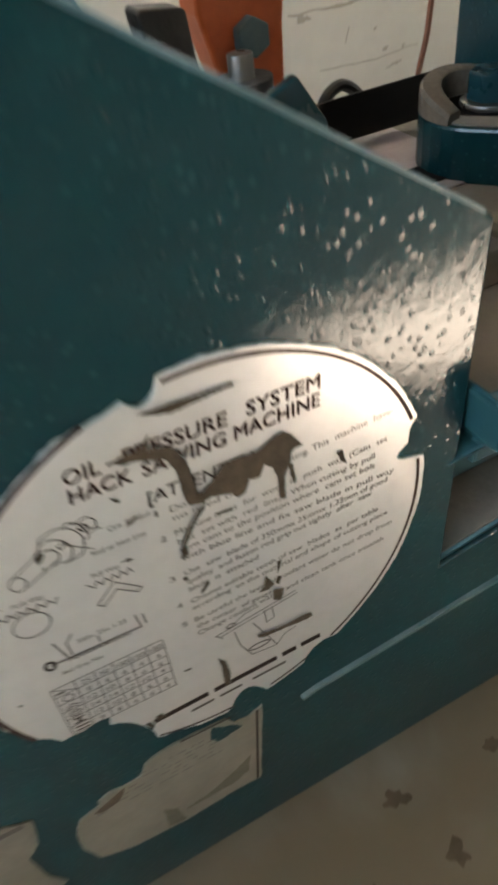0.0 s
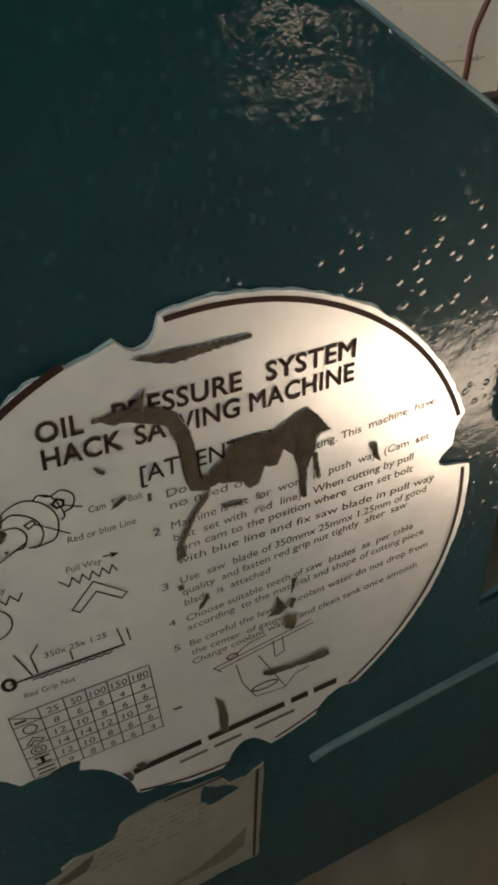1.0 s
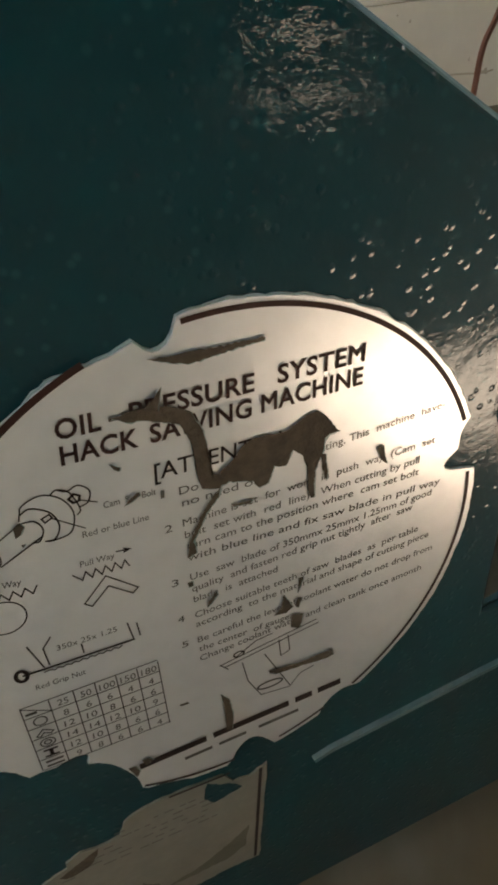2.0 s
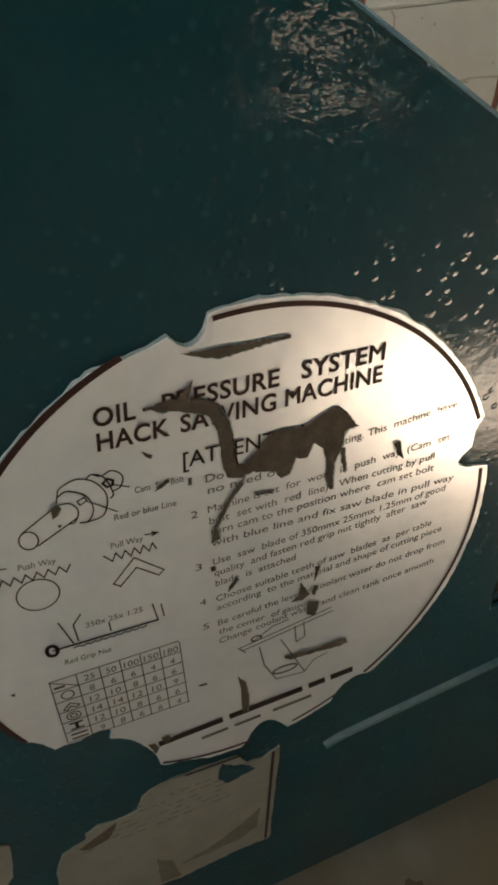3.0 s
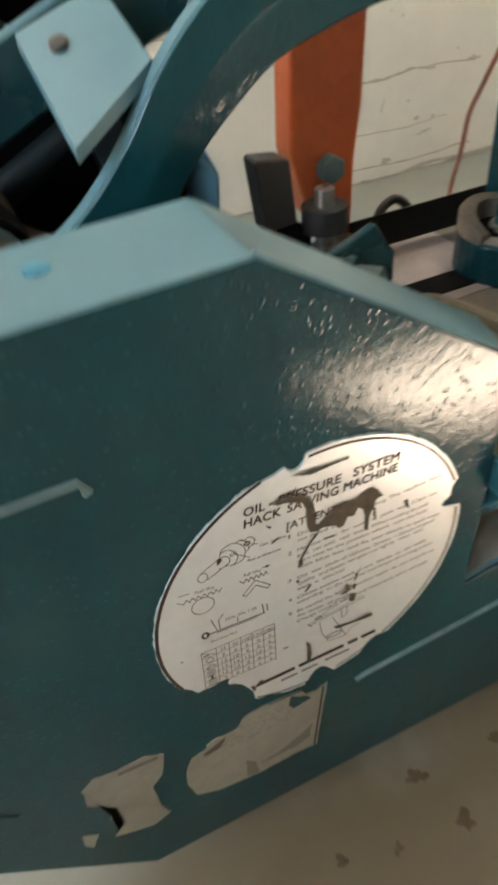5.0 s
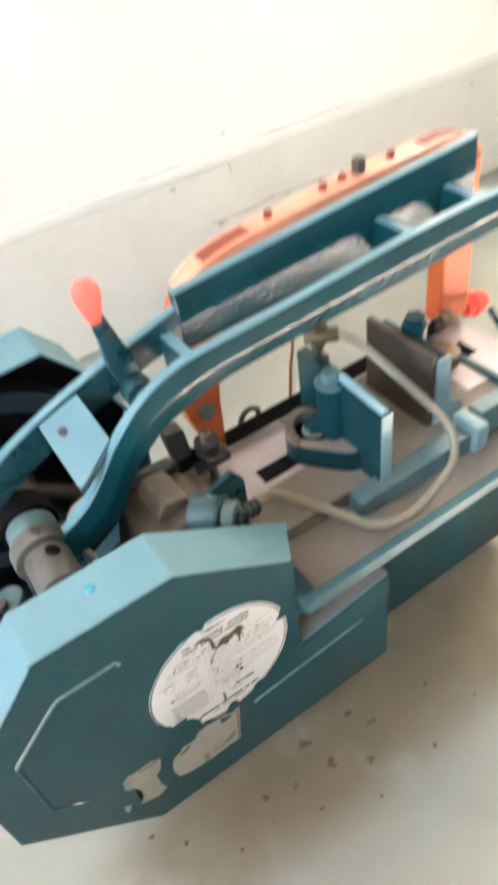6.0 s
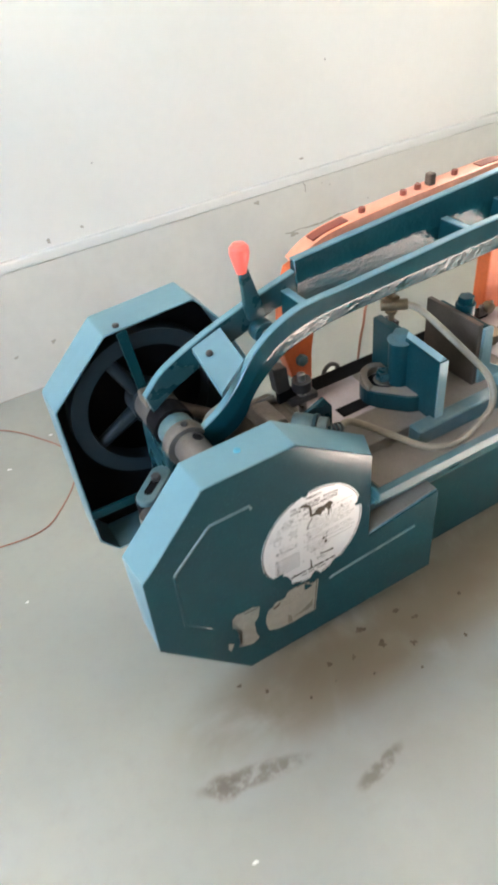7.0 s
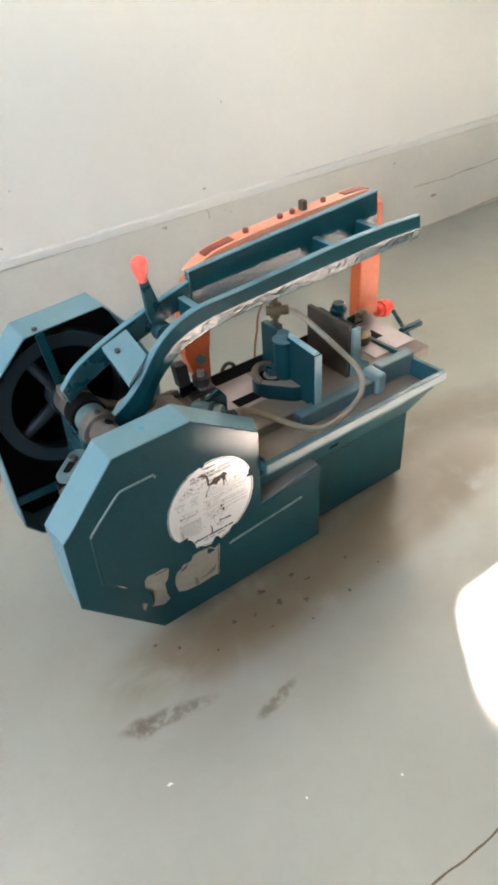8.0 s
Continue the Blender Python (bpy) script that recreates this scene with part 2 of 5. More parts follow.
def floor_material():
    """Polished grey floor, with soft clouds and one broad brown stain."""
    m = bpy.data.materials.new("stained_polished_floor")
    m.use_nodes = True
    n, link = m.node_tree.nodes, m.node_tree.links.new
    bsdf = n["Principled BSDF"]
    where = n.new("ShaderNodeTexCoord").outputs["Object"]

    def cloud(size, low, high, detail=6.0, distortion=0.0):
        t = n.new("ShaderNodeTexNoise")
        t.inputs["Scale"].default_value, t.inputs["Detail"].default_value, t.inputs["Distortion"].default_value = size, detail, distortion
        link(where, t.inputs["Vector"])
        r = n.new("ShaderNodeMapRange")
        r.interpolation_type = "SMOOTHSTEP"
        r.inputs["From Min"].default_value, r.inputs["From Max"].default_value = low, high
        link(t.outputs["Fac"], r.inputs["Value"])
        return r.outputs["Result"]

    def times(a, b):
        k = n.new("ShaderNodeMath")
        k.operation = "MULTIPLY"
        for socket, v in zip(k.inputs, (a, b)):
            if isinstance(v, float):
                socket.default_value = v
            else:
                link(v, socket)
        return k.outputs["Value"]

    def mixed(fac, a, b):
        mx = n.new("ShaderNodeMix")
        mx.data_type = "RGBA"
        link(fac, mx.inputs["Factor"])
        for socket, v in ((mx.inputs["A"], a), (mx.inputs["B"], b)):
            if isinstance(v, tuple):
                socket.default_value = (*v, 1)
            else:
                link(v, socket)
        return mx.outputs["Result"]

    def blot(x, y, rx, ry, turn):
        """A soft oval stain on the floor, broken up by noise."""
        mp = n.new("ShaderNodeMapping")
        mp.vector_type = "TEXTURE"
        mp.inputs["Location"].default_value, mp.inputs["Rotation"].default_value, mp.inputs["Scale"].default_value = (x, y, 0), (0, 0, radians(turn)), (rx, ry, 1)
        link(where, mp.inputs["Vector"])
        g = n.new("ShaderNodeTexGradient")
        g.gradient_type = "SPHERICAL"
        link(mp.outputs["Vector"], g.inputs["Vector"])
        soft = n.new("ShaderNodeMapRange")
        soft.interpolation_type = "SMOOTHSTEP"
        soft.inputs["From Max"].default_value = 0.55
        link(g.outputs["Fac"], soft.inputs["Value"])
        return soft.outputs["Result"]

    colour = mixed(times(cloud(1.6, 0.35, 0.7), 0.8), (0.328, 0.334, 0.285), (0.268, 0.277, 0.250))
    colour = mixed(times(cloud(5.5, 0.42, 0.75, 8.0, 0.6), 0.35), colour, (0.26, 0.25, 0.20))
    colour = mixed(times(cloud(60.0, 0.45, 0.8, 3.0), 0.16), colour, (0.25, 0.235, 0.21))
    for x, y, rx, ry, turn, much in ((0.12, -0.07, 0.62, 0.26, -6, 0.2), (0.22, -0.02, 0.50, 0.12, 4, 0.7), (0.02, -0.03, 0.30, 0.09, 0, 0.75), (0.52, 0.04, 0.42, 0.15, 10, 0.7), (0.38, -0.03, 0.30, 0.08, 6, 0.6)):
        colour = mixed(times(times(blot(x, y, rx, ry, turn), cloud(9.0, 0.18, 0.55, 6.0, 0.5)), much), colour, (0.165, 0.125, 0.078))
    for x, y, rx, ry, turn in ((0.14, -0.015, 0.26, 0.060, 1), (0.34, -0.010, 0.24, 0.060, 6), (0.04, -0.045, 0.16, 0.05, -8)):
        colour = mixed(times(times(blot(x, y, rx, ry, turn), cloud(14.0, 0.22, 0.58, 7.0, 0.8)), 0.6), colour, (0.14, 0.104, 0.062))
    for x, y, rx, ry, turn in ((-0.17, -0.105, 0.085, 0.016, -14), (-0.04, -0.176, 0.05, 0.012, 12), (-0.205, -0.100, 0.03, 0.02, -30)):
        colour = mixed(times(times(blot(x, y, rx, ry, turn), cloud(70.0, 0.3, 0.6, 4.0)), 0.75), colour, (0.13, 0.105, 0.08))
    link(colour, bsdf.inputs["Base Color"])
    r = n.new("ShaderNodeMapRange")
    r.inputs["To Min"].default_value, r.inputs["To Max"].default_value = 0.29, 0.42
    link(cloud(7.0, 0.3, 0.7), r.inputs["Value"])
    link(r.outputs["Result"], bsdf.inputs["Roughness"])
    bsdf.inputs["Specular IOR Level"].default_value = 0.35
    b = n.new("ShaderNodeBump")
    b.inputs["Strength"].default_value, b.inputs["Distance"].default_value = 0.05, 0.001
    link(cloud(24.0, 0.2, 0.8), b.inputs["Height"])
    link(b.outputs["Normal"], bsdf.inputs["Normal"])
    return m


floor_mat = floor_material()
stain_mat = material("dark_floor_stain", (0.075, 0.053, 0.032), 0.7, second=(0.16, 0.125, 0.085), scale=60, amount=0.7, specular=0.1)
hub_grime = material("grimy_hub_metal", (0.115, 0.110, 0.100), 0.55, 0.2, second=(0.075, 0.055, 0.042), scale=38, amount=1.0, fine=0.4, fine_scale=160, bump=0.4, bump_scale=260, spots=(0.10, 0.04, 0.018), spot_scale=34, spot_size=0.2)
slot_red = material("shadowy_red_paint", (0.19, 0.03, 0.016), 0.5, second=(0.26, 0.05, 0.03), scale=40)
ceiling_mat = material("white_ceiling", (0.75, 0.74, 0.70), 0.8, second=(0.68, 0.66, 0.61), scale=2)
glass_frame = material("white_window_frame", (0.7, 0.7, 0.68), 0.5, second=(0.6, 0.6, 0.57), scale=9)


# ---- mesh helpers ----
BASE = Vector((0.12, 0.13, 0.0))


def part(name, bm, mat, parent=None, label="", smooth=False):
    """Links a bmesh as one mesh object under a thing or a part."""
    bmesh.ops.recalc_face_normals(bm, faces=bm.faces)
    me = bpy.data.meshes.new(name)
    bm.to_mesh(me)
    bm.free()
    me.materials.append(mat)
    if smooth:
        for p in me.polygons:
            p.use_smooth = True
        me.set_sharp_from_angle(angle=radians(35))
    ob = new(name, me)
    if parent is not None:
        ob.parent = parent
        if parent.type == "EMPTY":
            ob.matrix_parent_inverse = Matrix.Translation(-parent.location)
    if label:
        tagged(ob, label)
    return ob


def bevelled(bm, width, segments=2, angle=30):
    edges = [e for e in bm.edges if len(e.link_faces) == 2 and e.calc_face_angle(0) > radians(angle)]
    if width and edges:
        bmesh.ops.bevel(bm, geom=edges, offset=width, segments=segments, profile=0.5, affect="EDGES", clamp_overlap=True)
    return bm


def box(lo, hi, bevel=0.0015):
    bm = bmesh.new()
    bmesh.ops.create_cube(bm, size=1)
    lo, hi = Vector(lo), Vector(hi)
    for v in bm.verts:
        v.co = Vector([(lo[i] + hi[i]) / 2 + v.co[i] * (hi[i] - lo[i]) for i in range(3)])
    return bevelled(bm, bevel)


def prism(outline, y0, y1, bevel=0.0015, back=None):
    """An outline of (x, z) pairs, drawn out from y0 to y1; back: its outline at y1."""
    bm = bmesh.new()
    a = [bm.verts.new((x, y0, z)) for x, z in outline]
    b = [bm.verts.new((x, y1, z)) for x, z in (back or outline)]
    bm.faces.new(a)
    bm.faces.new(b[::-1])
    for i in range(len(a)):
        j = (i + 1) % len(a)
        bm.faces.new((a[i], b[i], b[j], a[j]))
    bmesh.ops.recalc_face_normals(bm, faces=bm.faces)
    return bevelled(bm, bevel)


def shell(front, back, y0, y1, thick, face=True, bevel=0.002):
    """A pressed cover: a face at y0 and a rim to y1, open at the back."""
    bm = bmesh.new()
    a = [bm.verts.new((x, y0, z)) for x, z in front]
    b = [bm.verts.new((x, y1, z)) for x, z in back]
    if face:
        bm.faces.new(a)
    for i in range(len(a)):
        j = (i + 1) % len(a)
        bm.faces.new((a[i], b[i], b[j], a[j]))
    bmesh.ops.recalc_face_normals(bm, faces=bm.faces)
    bevelled(bm, bevel, 3, 20)
    bmesh.ops.solidify(bm, geom=bm.faces[:], thickness=thick)
    return bm


def rod(p, q, r, segments=20, r2=None, bevel=0.001, sides=0):
    """A round bar from p to q; sides: a prism with that many sides."""
    bm = bmesh.new()
    p, q = Vector(p), Vector(q)
    bmesh.ops.create_cone(bm, cap_ends=True, segments=sides or segments, radius1=r, radius2=r if r2 is None else r2, depth=(q - p).length)
    turn = (q - p).to_track_quat("Z", "Y").to_matrix().to_4x4()
    bmesh.ops.transform(bm, matrix=Matrix.Translation((p + q) / 2) @ turn, verts=bm.verts)
    return bevelled(bm, bevel, 2, 40)


def ring(p, q, r_in, r_out, segments=36):
    """A tube from p to q with a bore."""
    bm = bmesh.new()
    p, q = Vector(p), Vector(q)
    turn = (q - p).to_track_quat("Z", "Y").to_matrix()
    loops = []
    for c, r in ((p, r_in), (p, r_out), (q, r_out), (q, r_in)):
        loops.append([bm.verts.new(c + turn @ Vector((r * math.cos(2 * math.pi * k / segments), r * math.sin(2 * math.pi * k / segments), 0))) for k in range(segments)])
    for i in range(4):
        a, b = loops[i], loops[(i + 1) % 4]
        for k in range(segments):
            j = (k + 1) % segments
            bm.faces.new((a[k], a[j], b[j], b[k]))
    return bevelled(bm, 0.0008, 1, 40)


def smooth_path(points, steps=8):
    """A rounded line through the points."""
    pts = [Vector(p) for p in points]
    pts = [2 * pts[0] - pts[1]] + pts + [2 * pts[-1] - pts[-2]]
    out = []
    for i in range(1, len(pts) - 2):
        a, b, c, d = pts[i - 1:i + 3]
        for k in range(steps):
            t = k / steps
            out.append(0.5 * (2 * b + (c - a) * t + (2 * a - 5 * b + 4 * c - d) * t * t + (3 * b - a - 3 * c + d) * t ** 3))
    return out + [pts[-2]]


def tube(points, r, steps=8, segments=10):
    bm = bmesh.new()
    line = smooth_path(points, steps)
    rows = []
    side = Vector((0.3, 0.2, 1)).normalized()
    for i, p in enumerate(line):
        d = (line[min(i + 1, len(line) - 1)] - line[max(i - 1, 0)]).normalized()
        side = (side - d * side.dot(d)).normalized()
        up = d.cross(side)
        rows.append([bm.verts.new(p + r * (math.cos(2 * math.pi * k / segments) * side + math.sin(2 * math.pi * k / segments) * up)) for k in range(segments)])
    for a, b in zip(rows, rows[1:]):
        for k in range(segments):
            j = (k + 1) % segments
            bm.faces.new((a[k], a[j], b[j], b[k]))
    bm.faces.new(rows[0][::-1])
    bm.faces.new(rows[-1])
    return bm


def ribbon(top, height, y0, y1, steps=10, bevel=0.002):
    """A bar whose top edge follows the (x, z, height) points, between two depths."""
    line = smooth_path([(x, h, z) for x, z, h in top], steps)
    upper = [(p.x, p.z) for p in line]
    lower, way = [], 1 if line[-1].x > line[0].x else -1
    for i, p in enumerate(line):
        d = line[min(i + 1, len(line) - 1)] - line[max(i - 1, 0)]
        nrm = Vector((d.z, 0, -d.x)).normalized() * way
        lower.append((p.x + nrm.x * p.y, p.z + nrm.z * p.y))
    bm = bmesh.new()
    rows = []
    for (ux, uz), (lx, lz) in zip(upper, lower):
        rows.append([bm.verts.new(c) for c in ((ux, y0, uz), (ux, y1, uz), (lx, y1, lz), (lx, y0, lz))])
    for a, b in zip(rows, rows[1:]):
        for k in range(4):
            j = (k + 1) % 4
            bm.faces.new((a[k], a[j], b[j], b[k]))
    bm.faces.new(rows[0][::-1])
    bm.faces.new(rows[-1])
    bmesh.ops.recalc_face_normals(bm, faces=bm.faces)
    return bevelled(bm, bevel, 2, 40)


# ---- the setting ----
def slab(name, lo, hi, mat, label, category, bevel=0.0):
    ob = part(name, box(lo, hi, bevel), mat)
    return tagged(ob, label, category, kind="structure")


floor = slab("floor", (LEFT_X - 0.2, FRONT_Y - 0.2, -0.12), (RIGHT_X + 0.2, WALL_Y + 0.2, 0.0), floor_mat, "grey stained polished terrazzo floor with brown marks", "floor")


def wall_along_x(name, y0, y1, openings, label):
    """A wall with window openings (x0, x1, z0, z1), left to right, in one mesh."""
    bm = bmesh.new()
    blocks, x = [], LEFT_X
    for x0, x1, z0, z1 in openings:
        blocks += [((x, 0), (x0, TOP_Z)), ((x0, 0), (x1, z0)), ((x0, z1), (x1, TOP_Z))]
        x = x1
    for (a, b), (c, d) in blocks + [((x, 0), (RIGHT_X, TOP_Z))]:
        lo, hi = (a, y0, b), (c, y1, d)
        for v in bmesh.ops.create_cube(bm, size=1)["verts"]:
            v.co = Vector([(lo[i] + hi[i]) / 2 + v.co[i] * (hi[i] - lo[i]) for i in range(3)])
    return tagged(part(name, bm, wall_mat), label, "wall", kind="structure")


def window_frame(name, y, x0, x1, z0, z1):
    ob = tagged(new(name), "white painted window frame in the wall", "window", kind="structure")
    ob.location = ((x0 + x1) / 2, y, z0)
    for lo, hi in (((x0, z0), (x0 + 0.05, z1)), ((x1 - 0.05, z0), (x1, z1)), ((x0 + 0.05, z0), (x1 - 0.05, z0 + 0.05)), ((x0 + 0.05, z1 - 0.05), (x1 - 0.05, z1)), (((x0 + x1) / 2 - 0.02, z0 + 0.05), ((x0 + x1) / 2 + 0.02, z1 - 0.05))):
        part("frame_bar", box((lo[0], y - 0.02, lo[1]), (hi[0], y + 0.02, hi[1]), 0.003), glass_frame, ob)
    return ob


# the last, small opening is added to throw a sun patch the guard mirrors
wall_along_x("wall_north", WALL_Y + 0.012, WALL_Y + 0.2, [(VX0, VX1, VZ0, VZ1), (WX0, WX1, WZ0, WZ1), (2.755, 3.076, 2.89, 3.30)], "plain cream painted plaster wall behind the machine")
window_frame("window_1", WALL_Y + 0.15, WX0, WX1, WZ0, WZ1)
window_frame("added_window", WALL_Y + 0.15, VX0, VX1, VZ0, VZ1)


baseboard = slab("baseboard", (LEFT_X, WALL_Y, 0.0), (RIGHT_X, WALL_Y + 0.0119, 0.268), plinth_mat, "soiled cream plinth band along the foot of the wall", "baseboard", 0.002)
slab("trim", (LEFT_X, WALL_Y - 0.003, 0.2683), (RIGHT_X, WALL_Y + 0.0118, 0.290), ledge_mat, "off-white painted ledge on top of the plinth", "trim", 0.004)
def wall_west():
    """The west wall, with one wide window opening."""
    bm = bmesh.new()
    y1 = WALL_Y + 0.2
    for (a, b), (c, d) in (((FRONT_Y, 0), (SY0, TOP_Z)), ((SY0, 0), (SY1, SZ0)), ((SY0, SZ1), (SY1, TOP_Z)), ((SY1, 0), (y1, TOP_Z))):
        lo, hi = (LEFT_X - 0.2, a, b), (LEFT_X, c, d)
        for v in bmesh.ops.create_cube(bm, size=1)["verts"]:
            v.co = Vector([(lo[i] + hi[i]) / 2 + v.co[i] * (hi[i] - lo[i]) for i in range(3)])
    tagged(part("wall_west", bm, far_wall), "plain unseen wall with a wide window, coloured dark to cut bounce light", "wall", kind="structure")
    ob = tagged(new("window_2"), "white painted window frame in the wall", "window", kind="structure")
    ob.location = (LEFT_X - 0.06, (SY0 + SY1) / 2, SZ0)
    x = LEFT_X - 0.06
    for lo, hi in (((SY0, SZ0), (SY0 + 0.05, SZ1)), ((SY1 - 0.05, SZ0), (SY1, SZ1)), ((SY0 + 0.05, SZ0), (SY1 - 0.05, SZ0 + 0.05)), ((SY0 + 0.05, SZ1 - 0.05), (SY1 - 0.05, SZ1))):
        part("frame_bar", box((x - 0.02, lo[0], lo[1]), (x + 0.02, hi[0], hi[1]), 0.003), glass_frame, ob)


wall_west()
# opening added out of view; its sun patch makes a glint on the guard
EY0, EY1, EZ0, EZ1 = -1.80, -0.75, 2.10, 2.80


def wall_east():
    """The unseen east wall, with a small high opening added to let a sun patch in."""
    bm = bmesh.new()
    y1 = WALL_Y + 0.2
    for (a, b), (c, d) in (((FRONT_Y, 0), (EY0, TOP_Z)), ((EY0, 0), (EY1, EZ0)), ((EY0, EZ1), (EY1, TOP_Z)), ((EY1, 0), (y1, TOP_Z))):
        lo, hi = (RIGHT_X, a, b), (RIGHT_X + 0.2, c, d)
        for v in bmesh.ops.create_cube(bm, size=1)["verts"]:
            v.co = Vector([(lo[i] + hi[i]) / 2 + v.co[i] * (hi[i] - lo[i]) for i in range(3)])
    return tagged(part("wall_east", bm, far_wall), "plain unseen wall with an added high opening, coloured dark to cut bounce light", "wall", kind="structure")


wall_east()
slab("wall_south", (LEFT_X, FRONT_Y - 0.2, 0.0), (RIGHT_X, FRONT_Y, TOP_Z), far_wall, "plain unseen wall, coloured dark to cut bounce light", "wall")
slab("ceiling", (LEFT_X - 0.2, FRONT_Y - 0.2, TOP_Z), (RIGHT_X + 0.2, WALL_Y + 0.2, TOP_Z + 0.1), ceiling_mat, "plain white painted ceiling", "ceiling")



def blotch(name, parent, mid, across, up, size, mat, seed, stretch=1.0, label=""):
    """A thin irregular mark lying on a surface, spanned by two directions."""
    bm = bmesh.new()
    across, up, mid = Vector(across), Vector(up), Vector(mid)
    lift = across.cross(up) * 0.0004
    ring_verts = []
    for k in range(22):
        a = 2 * math.pi * k / 22
        r = size * (0.62 + 0.75 * noise.noise(Vector((math.cos(a) * 1.4, math.sin(a) * 1.4, seed * 3.7))) + 0.25 * noise.noise(Vector((math.cos(a) * 5, math.sin(a) * 5, seed * 9.1))))
        ring_verts.append(bm.verts.new(mid + lift + across * r * stretch * math.cos(a) + up * r * math.sin(a)))
    f = bm.faces.new(ring_verts)
    bmesh.ops.triangulate(bm, faces=[f])
    return part(name, bm, mat, parent, label)


for k, (x, y, size, stretch) in enumerate(((0.065, -0.050, 0.010, 1.2), (0.019, -0.045, 0.007, 1), (0.100, -0.070, 0.010, 0.8), (-0.130, 0.003, 0.006, 1.2), (-0.103, -0.023, 0.005, 1), (-0.014, -0.036, 0.006, 1.5),
                                           (0.164, -0.100, 0.006, 1), (0.053, -0.016, 0.011, 1.3), (0.128, -0.040, 0.008, 1.3), (0.205, -0.045, 0.006, 1), (0.028, -0.078, 0.004, 1.4), (-0.060, -0.062, 0.004, 1),
                                           (0.240, -0.085, 0.004, 1), (0.085, -0.105, 0.004, 1.2), (0.112, -0.018, 0.007, 1.4), (-0.02, -0.060, 0.003, 1))):
    blotch("stain", floor, (x, y, 0.0), (1, 0, 0), (0, 1, 0), size * 0.68, stain_mat, k, stretch)
for k, (x, y, size) in enumerate(((-0.215, -0.185, 0.0035), (-0.280, 0.625, 0.004), (-0.183, 0.680, 0.004), (-0.335, 0.30, 0.003), (-0.09, -0.30, 0.002), (0.02, -0.35, 0.002))):
    blotch("fleck", floor, (x, y, 0.0), (1, 0, 0), (0, 1, 0), size, ceiling_mat, k + 40, 1.2)


def crack(parent, points, width, mat, seed, normal):
    """A ragged thin line through points on a surface."""
    bm = bmesh.new()
    pts, n = smooth_path(points, 10), Vector(normal)
    rows = []
    for i, q in enumerate(pts):
        d = (pts[min(i + 1, len(pts) - 1)] - pts[max(i - 1, 0)]).normalized()
        s = n.cross(d)
        w = width * (0.5 + 0.9 * abs(noise.noise(Vector((i * 0.37, seed, 2)))))
        o = 0.8 * width * noise.noise(Vector((i * 0.31, seed, 7)))
        rows.append([bm.verts.new(q + n * 0.0005 + s * (o + e * w)) for e in (-0.5, 0.5)])
    for a, b in zip(rows, rows[1:]):
        bm.faces.new((a[0], a[1], b[1], b[0]))
    return part("crack", bm, mat, parent)


for k, (pts, width) in enumerate(((((0.546, 0.267), (0.5505, 0.256), (0.551, 0.244)), 0.004), (((0.49, 0.163), (0.58, 0.160), (0.66, 0.166), (0.78, 0.161)), 0.005), (((0.54, 0.082), (0.63, 0.078), (0.72, 0.083)), 0.003), (((0.52, 0.028), (0.64, 0.022), (0.78, 0.027)), 0.004),
                                  (((1.30, 0.146), (1.50, 0.143), (1.80, 0.149), (2.2, 0.140)), 0.006), (((0.585, 0.11), (0.592, 0.13)), 0.003), (((0.66, 0.06), (0.69, 0.066)), 0.005), (((0.93, 0.15), (1.10, 0.155)), 0.003))):
    crack(baseboard, [(x, WALL_Y, z) for x, z in pts], width, crack_mat, k, (0, -1, 0))
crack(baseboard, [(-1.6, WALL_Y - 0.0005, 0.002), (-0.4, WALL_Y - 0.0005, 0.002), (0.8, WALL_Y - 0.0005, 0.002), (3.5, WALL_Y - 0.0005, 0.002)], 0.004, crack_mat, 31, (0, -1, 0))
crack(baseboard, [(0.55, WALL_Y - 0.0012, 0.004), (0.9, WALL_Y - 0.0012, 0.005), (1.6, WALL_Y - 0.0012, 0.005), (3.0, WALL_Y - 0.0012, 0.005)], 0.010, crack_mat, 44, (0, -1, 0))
crack(floor, [(-0.041, -0.453, 0), (0.063, -0.460, 0), (0.20, -0.447, 0), (0.42, -0.462, 0), (0.8, -0.44, 0)], 0.004, stain_mat, 12, (0, 0, 1))

for k, (x, z, size, stretch) in enumerate(((0.6185, 0.244, 0.0065, 0.5), (0.5965, 0.253, 0.004, 0.6), (0.730, 0.183, 0.005, 0.7), (0.512, 0.155, 0.010, 2.2), (0.571, 0.160, 0.006, 2.0), (0.639, 0.120, 0.005, 1.0), (0.659, 0.088, 0.006, 1.5), (0.692, 0.086, 0.004, 2.0), (0.677, 0.162, 0.006, 2.6), (0.763, 0.163, 0.007, 2.0),
                                           (0.421, 0.255, 0.007, 2.2), (-0.095, 0.100, 0.008, 1.4), (-0.178, 0.091, 0.006, 2.0), (1.209, 0.238, 0.006, 2.0), (0.50, 0.035, 0.007, 2.4), (0.60, 0.030, 0.009, 2.2), (1.02, 0.06, 0.010, 2.5), (1.40, 0.10, 0.012, 2.0))):
    blotch("stain", baseboard, (x, WALL_Y - 0.0003, z), (1, 0, 0), (0, 0, 1), size * 0.8, crack_mat, k + 60, stretch)
wall_marks = bpy.data.objects["wall_north"]
